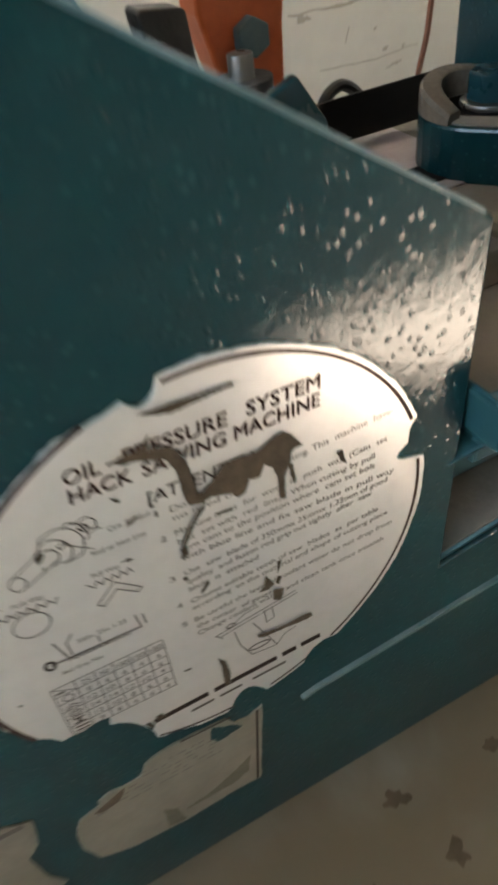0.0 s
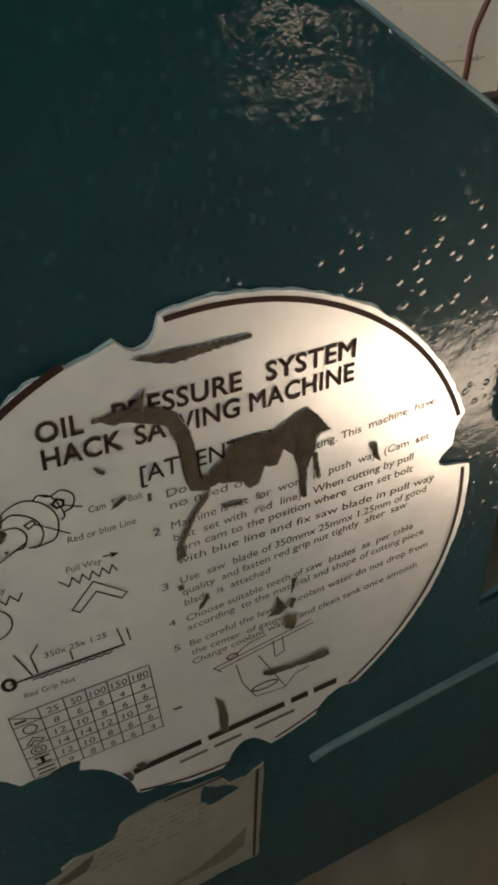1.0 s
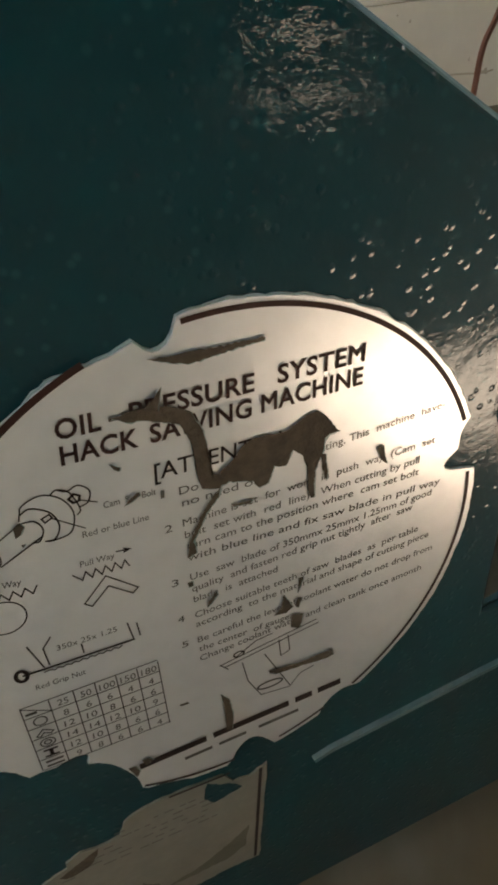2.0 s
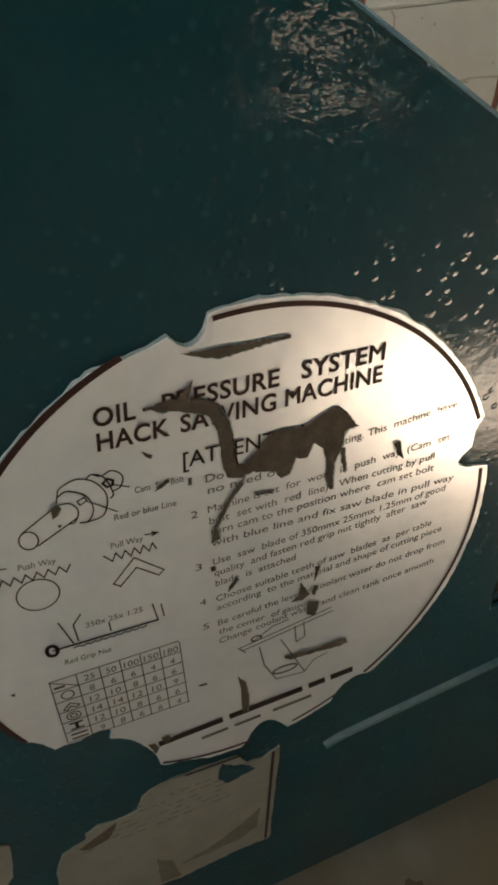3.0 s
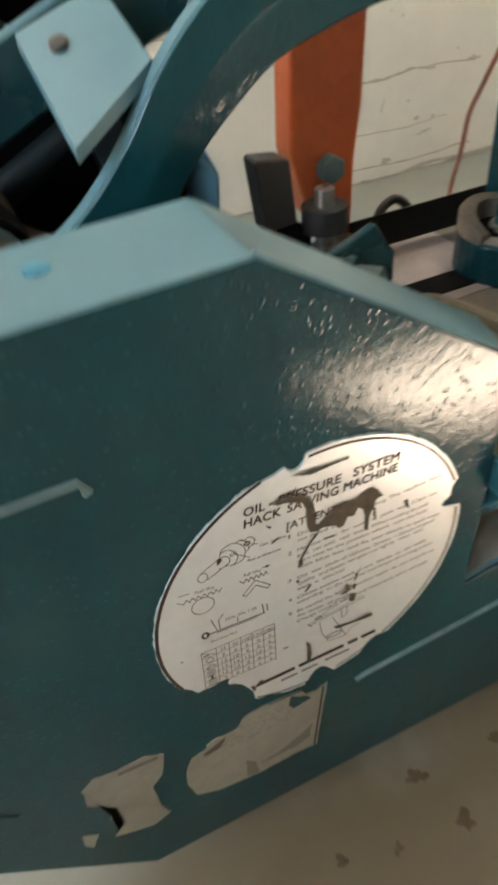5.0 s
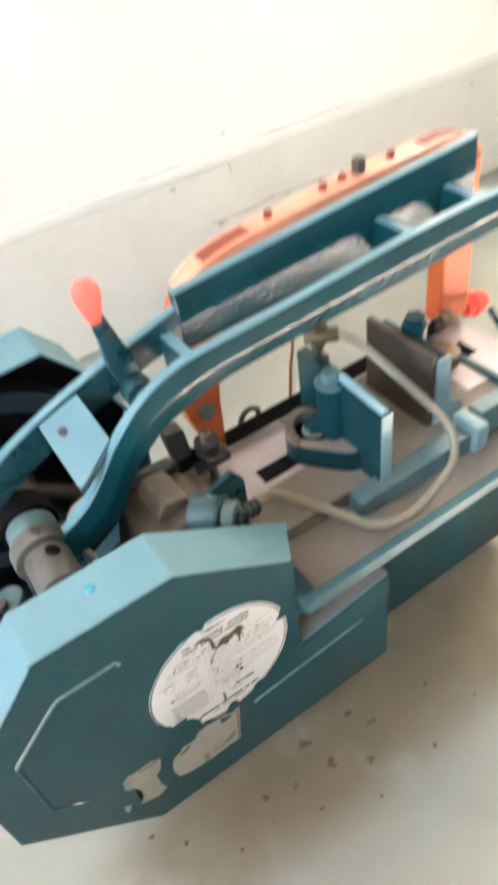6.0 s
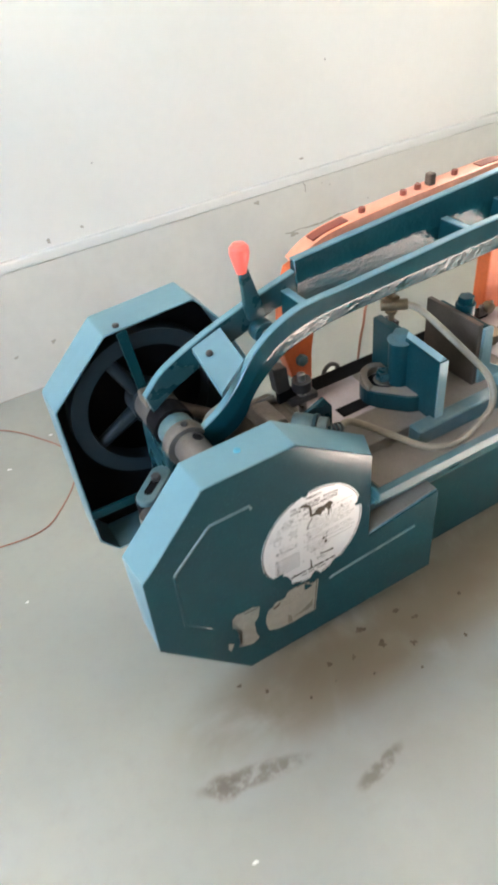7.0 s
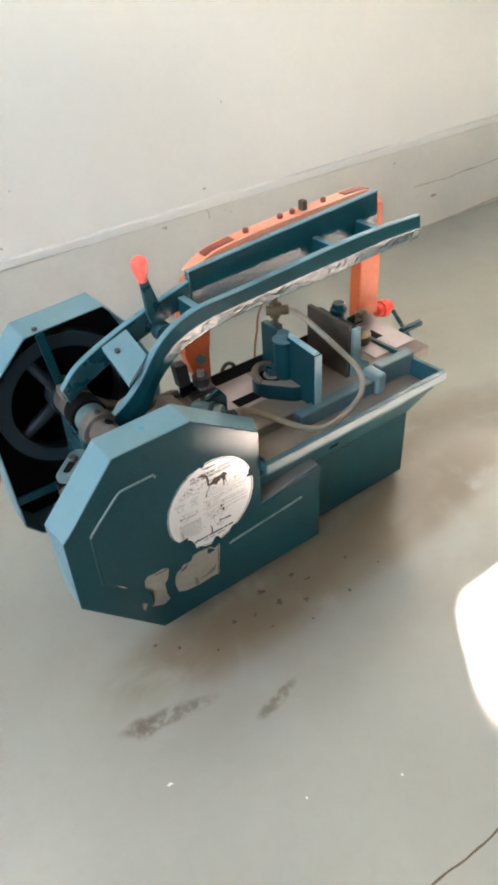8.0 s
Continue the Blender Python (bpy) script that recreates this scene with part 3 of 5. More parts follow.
for k, (x, z, size, stretch) in enumerate(((-0.041, 0.302, 0.007, 1.3), (0.031, 0.310, 0.006, 1.0), (0.551, 0.316, 0.006, 1.6), (0.08, 0.42, 0.003, 1.0), (0.62, 0.50, 0.004, 0.8))):
    blotch("stain", wall_marks, (x, WALL_Y + 0.0116, z), (1, 0, 0), (0, 0, 1), size * 0.8, crack_mat, k + 90, stretch)

# ---- the power hacksaw ----
saw = tagged(new("power_hacksaw"), "teal painted power hacksaw with orange bow standing on the floor", "power saw")
saw.location = BASE

# base cabinet and chip tray
cabinet = part("base_cabinet", box((-0.075, 0.0445, 0.012), (0.424, 0.226, 0.143), 0.0006), paint, saw, "teal sheet-metal base cabinet")
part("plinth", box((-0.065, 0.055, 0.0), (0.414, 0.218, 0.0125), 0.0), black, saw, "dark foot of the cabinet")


def tray_mesh():
    """A pan with a rolled rim, tapering down to the cabinet."""
    bm = bmesh.new()
    # x0, x1, y0, y1, z
    loops = [(-0.070, 0.424, 0.0447, 0.226, 0.1432), (0.083, 0.436, -0.004, 0.231, 0.226), (0.0785, 0.443, -0.013, 0.2345, 0.232),
             (0.0785, 0.443, -0.013, 0.2345, 0.2475), (0.081, 0.434, -0.004, 0.2285, 0.2485), (0.083, 0.431, 0.000, 0.2280, 0.214)]
    rows = [[bm.verts.new(c) for c in ((x0, y0, z), (x1, y0, z), (x1, y1, z - 0.012 * (z > 0.22)), (x0, y1, z - 0.012 * (z > 0.22)))] for x0, x1, y0, y1, z in loops]
    for a, b in zip(rows, rows[1:]):
        for k in range(4):
            j = (k + 1) % 4
            bm.faces.new((a[k], a[j], b[j], b[k]))
    bm.faces.new(rows[0][::-1])
    bm.faces.new(rows[-1])
    bmesh.ops.recalc_face_normals(bm, faces=bm.faces)
    return bevelled(bm, 0.0018, 2, 25)


tray = part("chip_tray", tray_mesh(), tray_paint, saw, "teal chip tray with a worn rolled rim")
part("tray_dust", box((0.1060, 0.0015, 0.2142), (0.4295, 0.2275, 0.2165), 0.0), dusty, tray, "grey-brown dust lying in the tray")
slot = part("vent_slot", prism([(0.227, 0.174), (0.244, 0.174), (0.244, 0.184), (0.227, 0.184)], 0.0, 0.004, 0.0), black, tray, "dark slot")
for v in slot.data.vertices:
    v.co.y += 0.0447 - (v.co.z - 0.1432) * 0.5881 - 0.0006

# machine bed
bed = part("bed", box((0.095, 0.074, 0.2167), (0.50, 0.2260, 0.2345), 0.002), dusty, saw, "dusty cast bed of the vise")
part("ground_plate", box((0.100, 0.130, 0.2347), (0.205, 0.222, 0.2362), 0.0008), bed_clean, bed, "bare pinkish ground plate")
part("ground_plate", box((0.400, 0.105, 0.2347), (0.497, 0.2250, 0.2362), 0.0008), bed_clean, bed, "bare pinkish ground plate")
part("slot", prism([(0.138, 0.2363), (0.182, 0.2363), (0.182, 0.2371), (0.138, 0.2371)], 0.138, 0.158, 0.0), black, bed, "dark clamping slot in the bed")
part("slot", prism([(0.432, 0.2363), (0.462, 0.2363), (0.462, 0.2371), (0.432, 0.2371)], 0.150, 0.178, 0.0), black, bed, "dark clamping slot in the bed")
part("slide_rail", box((0.192, 0.048, 0.2168), (0.345, 0.070, 0.2420), 0.0025), paint_dusty, saw, "teal slide rail with a worn end")
part("slide_rail", box((0.362, 0.054, 0.2168), (0.440, 0.0738, 0.2560), 0.0025), paint_dusty, saw, "teal slide rail with a worn end")
part("rail_clamp", box((0.343, 0.040, 0.2168), (0.362, 0.078, 0.2535), 0.005), scuff, saw, "bright worn clamp")

# front vise jaw
jaw = part("vise_jaw", prism([(0.060, 0.2347), (0.192, 0.2347), (0.192, 0.334), (0.128, 0.334), (0.060, 0.3285)], 0.2260, 0.2400, 0.002), paint, saw, "teal fixed vise jaw with a worn bright edge")
for v in jaw.data.vertices:
    v.co = (v.co.y, v.co.x, v.co.z)
jaw.data.flip_normals()
part("pivot_post", rod((0.2265, 0.134, 0.2347), (0.2265, 0.134, 0.326), 0.0155, 28), paint, jaw, smooth=True)
part("washer", rod((0.2265, 0.134, 0.326), (0.2265, 0.134, 0.3285), 0.0175, 28), paint_dusty, jaw, smooth=True)
part("pivot_bolt", rod((0.2265, 0.134, 0.3285), (0.2265, 0.134, 0.3395), 0.0105, sides=6), paint_dusty, jaw)
part("jaw_edge", box((0.2262, 0.0588, 0.2400), (0.2398, 0.0600, 0.3280), 0.0004), scuff, jaw, "scuffed pale front edge")
part("jaw_edge", rod((0.2330, 0.0615, 0.3288), (0.2330, 0.1280, 0.3342), 0.0058, sides=4), scuff, jaw, "scuffed pale top edge")


def stadium(a, b, r, n=14, grow=0.0):
    """The outline round two points, as (x, y) pairs."""
    a, b = Vector(a), Vector(b)
    turn = math.atan2(b.y - a.y, b.x - a.x)
    out = []
    for c, start in ((b, -90), (a, 90)):
        for k in range(n + 1):
            w = turn + radians(start + 180 * k / n)
            out.append((c.x + (r + grow) * math.cos(w), c.y + (r + grow) * math.sin(w)))
    return out


def flat_block(outline, z0, z1, bevel=0.0015):
    """An outline of (x, y) pairs drawn up from z0 to z1."""
    bm = bmesh.new()
    lo = [bm.verts.new((x, y, z0)) for x, y in outline]
    hi = [bm.verts.new((x, y, z1)) for x, y in outline]
    bm.faces.new(lo[::-1])
    bm.faces.new(hi)
    for i in range(len(lo)):
        k = (i + 1) % len(lo)
        bm.faces.new((lo[i], lo[k], hi[k], hi[i]))
    bmesh.ops.recalc_face_normals(bm, faces=bm.faces)
    return bevelled(bm, bevel, 2, 40)


FA, FB, FR = (0.2090, 0.1490), (0.2330, 0.1190), 0.0295
part("jaw_foot", flat_block(stadium(FA, FB, FR), 0.2347, 0.2600), paint, jaw, "rounded teal foot of the jaw")
part("foot_dust", flat_block(stadium(FA, FB, FR, grow=-0.003), 0.2600, 0.2608, 0.0), dusty, jaw, "dust lying on the foot")
part("foot_slot", flat_block(stadium((0.2060, 0.1520), (0.2140, 0.1430), 0.0150), 0.2608, 0.2613, 0.0), black, jaw, "dark slot round the bolt")


def rim_mesh():
    """The raised rim round the slotted end of the foot, lower towards its ends."""
    bm = bmesh.new()
    rows = []
    turn = math.degrees(math.atan2(FB[1] - FA[1], FB[0] - FA[0]))
    for k in range(33):
        a = radians(turn + 62 + 188 * k / 32)
        h = 0.2608 + 0.0125 * math.sin(math.pi * (k + 1.5) / 35) ** 0.6
        rows.append([bm.verts.new((FA[0] + r * math.cos(a), FA[1] + r * math.sin(a), z)) for r, z in ((0.0195, 0.2600), (0.0195, h - 0.001), (0.0210, h), (0.0280, h), (0.0295, h - 0.002), (0.0295, 0.2600))])
    for p, q in zip(rows, rows[1:]):
        for m in range(5):
            bm.faces.new((p[m], p[m + 1], q[m + 1], q[m]))
    bm.faces.new(rows[0][::-1])
    bm.faces.new(rows[-1])
    return bm


part("foot_rim", rim_mesh(), rust, jaw, "dusty raised rim round the bolt", smooth=True)
part("washer", rod((0.2110, 0.1470, 0.2613), (0.2110, 0.1470, 0.2640), 0.0135, 28), steel, jaw, smooth=True)
part("clamping_bolt", rod((0.2110, 0.1470, 0.2640), (0.2110, 0.1470, 0.2765), 0.0108, sides=6), paint_dark, jaw, "dusty hexagon bolt")

# rear vise jaw
jaw_b = part("vise_jaw", prism([(0.092, 0.2347), (0.192, 0.2347), (0.192, 0.330), (0.092, 0.330)], 0.3220, 0.3300, 0.0012), rust_dark, saw, "rust-brown moving vise jaw plate")
for v in jaw_b.data.vertices:
    v.co = (v.co.y, v.co.x, v.co.z)
jaw_b.data.flip_normals()
part("jaw_body", box((0.3302, 0.094, 0.2365), (0.346, 0.186, 0.322), 0.003), paint, jaw_b, "teal jaw casting")
part("jaw_rib", prism([(0.3302, 0.2365), (0.372, 0.2365), (0.368, 0.250), (0.350, 0.262), (0.346, 0.322), (0.3302, 0.322)], 0.0885, 0.0938, 0.001), scuff, jaw_b, "scuffed grey-teal rib")
part("pivot_post", rod((0.352, 0.148, 0.2365), (0.352, 0.148, 0.330), 0.0140, 24), paint, jaw_b, smooth=True)
part("pivot_bolt", rod((0.352, 0.148, 0.330), (0.352, 0.148, 0.3400), 0.0115, sides=6), paint, jaw_b)
part("foot", rod((0.368, 0.140, 0.2365), (0.368, 0.140, 0.258), 0.020, 32), paint_dusty, jaw_b, smooth=True)
part("workpiece_pad", rod((0.418, 0.165, 0.2365), (0.418, 0.165, 0.2520), 0.021, 32), brass, saw, "tan worn disc on the bed", smooth=True)

# vise screw with its cross handle
screw = part("vise_screw", rod((0.498, 0.140, 0.236), (0.548, 0.140, 0.236), 0.0065), paint, saw, smooth=True)
part("handle_bar", rod((0.534, 0.196, 0.2440), (0.528, 0.128, 0.1960), 0.0040), paint_dark, screw, smooth=True)
part("handle_tip", rod((0.5278, 0.128, 0.1960), (0.5272, 0.121, 0.1910), 0.0062), paint, screw, smooth=True)

# coolant tap and hose
tap = part("coolant_tap", rod((0.241, 0.172, 0.3310), (0.241, 0.172, 0.392), 0.0042, 14), brass, saw, "dull brass coolant tap", smooth=True)
part("tap_body", rod((0.229, 0.180, 0.3560), (0.258, 0.160, 0.3560), 0.0078, 16), brass, tap, smooth=True)
part("tap_lever", box((0.233, 0.165, 0.3640), (0.249, 0.178, 0.3690), 0.0015), brass, tap)
part("tap_nut", rod((0.241, 0.172, 0.3440), (0.241, 0.172, 0.3490), 0.0085, sides=6), brass, tap)
part("tap_bracket", box((0.2402, 0.162, 0.300), (0.2470, 0.184, 0.334), 0.001), iron, tap)
part("coolant_hose", tube([(0.257, 0.161, 0.356), (0.268, 0.140, 0.349), (0.287, 0.088, 0.315), (0.305, 0.050, 0.280), (0.299, 0.032, 0.253), (0.272, 0.022, 0.241),
                           (0.222, 0.014, 0.234), (0.186, 0.028, 0.236), (0.160, 0.066, 0.243), (0.128, 0.105, 0.255), (0.100, 0.100, 0.262)], 0.0047), hose_mat, saw, "grubby beige coolant hose", smooth=True)
pump = part("oil_pump", rod((0.043, 0.112, 0.284), (0.060, 0.093, 0.284), 0.0185, 28), paint_dusty, saw, "ribbed teal oil pump cover", smooth=True)
part("pump_flange", rod((0.060, 0.093, 0.284), (0.0635, 0.089, 0.284), 0.0200, 28), paint_dark, pump, smooth=True)
part("pump_cover", rod((0.0635, 0.089, 0.284), (0.072, 0.080, 0.284), 0.0165, 28), paint_dusty, pump, smooth=True)
part("pump_plug", rod((0.072, 0.080, 0.284), (0.075, 0.077, 0.284), 0.0080, sides=6), paint_dark, pump)
part("pump_foot", box((0.040, 0.086, 0.2345), (0.068, 0.112, 0.272), 0.003), paint_dark, pump, "dark teal pump foot")
part("pump_plate", prism([(0.044, 0.2350), (0.102, 0.2350), (0.102, 0.288), (0.090, 0.306), (0.050, 0.290)], 0.1125, 0.1180, 0.0015), paint_dark, pump, "dark teal plate behind the pump")
nipple = part("hose_nipple", rod((0.080, 0.092, 0.272), (0.104, 0.098, 0.262), 0.0065, 14), paint_dark, saw, smooth=True)
for k in range(3):
    part("hose_clip", rod((0.084 + 0.007 * k, 0.093 + 0.0018 * k, 0.2703 - 0.003 * k), (0.0875 + 0.007 * k, 0.0939 + 0.0018 * k, 0.2688 - 0.003 * k), 0.0088, sides=6), iron, nipple)

# pump and crosshead castings under the arm
part("crosshead_casting", prism([(-0.02, 0.143), (0.095, 0.143), (0.098, 0.226), (0.070, 0.262), (0.030, 0.262), (0.000, 0.240)], 0.122, 0.222, 0.006), rust, saw, "dusty brown crosshead casting")
part("crosshead_cap", prism([(0.016, 0.262), (0.056, 0.262), (0.050, 0.276), (0.026, 0.280)], 0.140, 0.190, 0.004), rust, saw, "dusty brown bearing cap")
part("link_block", prism([(0.0629, 0.2832), (0.0824, 0.2842), (0.0790, 0.3195), (0.0775, 0.3208), (0.0600, 0.3232), (0.0586, 0.3215)], 0.180, 0.196, 0.002), iron, saw, "dark grey link block")
part("link_fork", prism([(0.066, 0.262), (0.094, 0.262), (0.094, 0.276), (0.080, 0.286), (0.066, 0.286)], 0.184, 0.193, 0.002), black, saw, "black fork under the link block")
part("link_nut", ring((0.101, 0.182, 0.276), (0.101, 0.182, 0.290), 0.006, 0.0135, 24), iron, saw, smooth=True)
part("link_pin", rod((0.101, 0.182, 0.236), (0.101, 0.182, 0.300), 0.0058), steel, saw, smooth=True)
part("link_arm", box((0.080, 0.174, 0.256), (0.122, 0.190, 0.266), 0.002), iron, saw)
part("push_rod", rod((0.066, 0.194, 0.268), (0.004, 0.214, 0.250), 0.006), iron, saw, smooth=True)
part("push_rod", rod((0.004, 0.214, 0.250), (-0.075, 0.222, 0.305), 0.0085), rust_dark, saw, smooth=True)
part("cotter_bolt", rod((0.150, 0.2190, 0.2350), (0.168, 0.2200, 0.2490), 0.0042), steel, saw, smooth=True)
part("eye_hook", tube([(0.160, 0.222, 0.2350), (0.165, 0.221, 0.256), (0.176, 0.221, 0.263), (0.187, 0.221, 0.256), (0.186, 0.221, 0.250)], 0.0032), iron, saw, "bent iron hook", smooth=True)

# saw arm: two cast bars with ribs
AX, AZ = -0.088, 0.308


def arm_bar(upper, lower, y0, y1, lean, tuck_near, steps=8, tuck_far=None):
    """A cast bar between two edge lines of (x, z); the upper part of its front face leans back."""
    a = smooth_path([(x, 0, z) for x, z in upper], steps)
    b = smooth_path([(x, 0, z) for x, z in lower], steps)
    bm = bmesh.new()
    rows = []
    for i, u in enumerate(a):
        far = max(0.0, 1 - 2.2 * i / (len(a) - 1))
        tuck = tuck_near + (tuck_far - tuck_near) * far if tuck_far else tuck_near
        v = b[min(len(b) - 1, round(i * (len(b) - 1) / (len(a) - 1)))]
        ridge = [(v.lerp(u, w), y) for w, y in ((0.36, y0 + tuck * 0.28), (0.45, y0 + tuck * 0.07), (0.50, y0), (0.55, y0 + lean * 0.07), (0.64, y0 + lean * 0.28))]
        rows.append([bm.verts.new(c) for c in ((u.x, y0 + lean, u.z), (u.x, y1, u.z), (v.x, y1, v.z), (v.x, y0 + tuck, v.z), *[(m.x, y, m.z) for m, y in ridge])])
    for p, q in zip(rows, rows[1:]):
        for k in range(9):
            bm.faces.new((p[k], p[(k + 1) % 9], q[(k + 1) % 9], q[k]))
    bm.faces.new(rows[0][::-1])
    bm.faces.new(rows[-1])
    bmesh.ops.recalc_face_normals(bm, faces=bm.faces)
    return bevelled(bm, 0.0012, 1, 45)


def edge_strip(line, y0, y1, drop=0.0012, lift=0.0006, steps=8):
    """The worn top face of a bar, a strip of its own for the lightened teal."""
    bm = bmesh.new()
    rows = []
    pts = smooth_path([(x, 0, z) for x, z in line], steps)
    for i, u in enumerate(pts):
        d = (pts[min(i + 1, len(pts) - 1)] - pts[max(i - 1, 0)]).normalized()
        n = Vector((-d.z, 0, d.x)) * (1 if d.x > 0 else -1)
        rows.append([bm.verts.new((u.x + n.x * h, y, u.z + n.z * h)) for y, h in ((y0 + 0.0008, lift), (y1 - 0.0008, lift), (y1, -drop), (y0, -drop))])
    for p, q in zip(rows, rows[1:]):
        for k in range(4):
            bm.faces.new((p[k], p[(k + 1) % 4], q[(k + 1) % 4], q[k]))
    bm.faces.new(rows[0][::-1])
    bm.faces.new(rows[-1])
    return bm


TOP_LINE = [(0.508, 0.447), (0.420, 0.449), (0.325, 0.446), (0.232, 0.439), (0.144, 0.433), (0.100, 0.431), (0.072, 0.4275), (0.041, 0.416), (0.016, 0.399), (-0.002, 0.381), (-0.0165, 0.362), (-0.032, 0.345), (-0.052, 0.329), (-0.085, 0.312)]
LOW_LINE = [(0.508, 0.409), (0.420, 0.407), (0.325, 0.402), (0.232, 0.400), (0.150, 0.397), (0.110, 0.394), (0.080, 0.388), (0.050, 0.378), (0.030, 0.364), (0.014, 0.350), (0.001, 0.334), (-0.012, 0.312), (-0.035, 0.296), (-0.080, 0.284)]
arm = part("arm_front_bar", arm_bar(TOP_LINE, LOW_LINE, 0.128, 0.141, 0.0026, 0.0022, tuck_far=0.0042), paint_bar, saw, "curved front bar of the teal saw arm", smooth=True)
part("bar_edge", edge_strip(TOP_LINE, 0.1307, 0.1412), paint_rim, arm, "worn top edge, its teal lightened as if lit from above", smooth=True)
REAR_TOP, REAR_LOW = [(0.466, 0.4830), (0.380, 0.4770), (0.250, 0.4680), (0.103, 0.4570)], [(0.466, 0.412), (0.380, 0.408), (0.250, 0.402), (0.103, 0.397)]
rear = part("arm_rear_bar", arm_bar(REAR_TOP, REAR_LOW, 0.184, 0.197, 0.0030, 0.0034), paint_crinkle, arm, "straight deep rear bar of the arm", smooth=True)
part("bar_edge", edge_strip(REAR_TOP, 0.1867, 0.1972), paint_rim, arm, "worn top edge, its teal lightened as if lit from above", smooth=True)
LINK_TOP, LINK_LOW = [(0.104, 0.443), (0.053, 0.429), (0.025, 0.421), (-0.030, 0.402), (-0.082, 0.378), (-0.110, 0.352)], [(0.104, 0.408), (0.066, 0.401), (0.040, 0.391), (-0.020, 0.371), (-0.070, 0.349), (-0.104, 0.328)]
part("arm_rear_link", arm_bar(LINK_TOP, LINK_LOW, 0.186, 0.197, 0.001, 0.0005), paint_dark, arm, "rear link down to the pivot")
part("bar_edge", edge_strip(LINK_TOP, 0.187, 0.1972), paint_rim, arm, "worn top edge, its teal lightened as if lit from above", smooth=True)
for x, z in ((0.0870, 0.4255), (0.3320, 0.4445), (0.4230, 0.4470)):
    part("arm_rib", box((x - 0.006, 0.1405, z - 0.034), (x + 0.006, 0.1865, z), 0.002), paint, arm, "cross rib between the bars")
    part("rib_edge", box((x - 0.0055, 0.1412, z - 0.0005), (x + 0.0055, 0.1858, z + 0.0008), 0.0006), paint_rim, arm, "worn top edge, its teal lightened as if lit from above")


def plate_mesh():
    """A slightly twisted flat plate."""
    c = [Vector(p) for p in ((-0.004, 0.1845, 0.4085), (-0.043, 0.1845, 0.3955), (-0.0395, 0.1250, 0.3640), (0.000, 0.1395, 0.3860))]
    bm = bmesh.new()
    n = 7
    grid = [[[bm.verts.new(c[0].lerp(c[1], i / n).lerp(c[3].lerp(c[2], i / n), j / n) - Vector((0, 0, drop))) for j in range(n + 1)] for i in range(n + 1)] for drop in (0.0, 0.006)]
    for i in range(n):
        for j in range(n):
            for g in grid:
                bm.faces.new((g[i][j], g[i + 1][j], g[i + 1][j + 1], g[i][j + 1]))
    hi, lo = grid
    for i in range(n):
        for a, b in (((i, 0), (i + 1, 0)), ((i, n), (i + 1, n)), ((0, i), (0, i + 1)), ((n, i), (n, i + 1))):
            bm.faces.new((hi[a[0]][a[1]], hi[b[0]][b[1]], lo[b[0]][b[1]], lo[a[0]][a[1]]))
    return bm


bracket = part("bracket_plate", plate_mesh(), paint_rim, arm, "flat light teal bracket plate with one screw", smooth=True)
part("bracket_screw", rod((-0.0285, 0.1690, 0.3890), (-0.0295, 0.1672, 0.3935), 0.0042, 14), iron, arm, smooth=True)
part("cylinder_cap", rod((0.046, 0.184, 0.390), (0.046, 0.166, 0.390), 0.0145, 24), paint_dark, arm, "dark hydraulic cylinder cap", smooth=True)
part("cylinder_cap_bolt", rod((0.046, 0.166, 0.390), (0.046, 0.160, 0.390), 0.007, sides=6), iron, arm)


def lever_mesh():
    """A flat lever, narrow at both ends."""
    bm = bmesh.new()
    rows = []
    for k in range(9):
        t = k / 8
        z = 0.405 + 0.070 * t
        x = 0.043 - 0.012 * t
        w = 0.0125 - 0.0065 * abs(t - 0.25) ** 0.8 - 0.002 * t
        rows.append([bm.verts.new((x + sx * w, 0.181 + sy * 0.004, z)) for sx, sy in ((-1, -1), (1, -1), (1, 1), (-1, 1))])
    for a, b in zip(rows, rows[1:]):
        for i in range(4):
            j = (i + 1) % 4
            bm.faces.new((a[i], a[j], b[j], b[i]))
    bm.faces.new(rows[0][::-1])
    bm.faces.new(rows[-1])
    bmesh.ops.recalc_face_normals(bm, faces=bm.faces)
    return bevelled(bm, 0.0015, 2, 40)


lever = part("control_lever", lever_mesh(), paint_dark, saw, "dark teal control lever", smooth=True)


def knob_mesh():
    bm = bmesh.new()
    profile = [(0.0001, 0.468), (0.0060, 0.468), (0.0072, 0.473), (0.0100, 0.483), (0.0117, 0.4915), (0.0110, 0.498), (0.0072, 0.5022), (0.0001, 0.5036)]
    rows = [[bm.verts.new((0.0302 + r * math.cos(2 * math.pi * k / 24), 0.181 + r * math.sin(2 * math.pi * k / 24), z)) for k in range(24)] for r, z in profile]
    for a, b in zip(rows, rows[1:]):
        for k in range(24):
            j = (k + 1) % 24
            bm.faces.new((a[k], a[j], b[j], b[k]))
    return bm


part("lever_knob", knob_mesh(), knob_red, lever, "coral red pear-shaped knob", smooth=True)

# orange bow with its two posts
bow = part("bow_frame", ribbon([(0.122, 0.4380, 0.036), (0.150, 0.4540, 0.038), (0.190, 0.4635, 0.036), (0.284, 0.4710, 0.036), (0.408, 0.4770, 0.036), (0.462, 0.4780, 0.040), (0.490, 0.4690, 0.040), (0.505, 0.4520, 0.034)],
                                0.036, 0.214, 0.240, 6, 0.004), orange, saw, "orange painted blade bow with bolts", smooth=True)
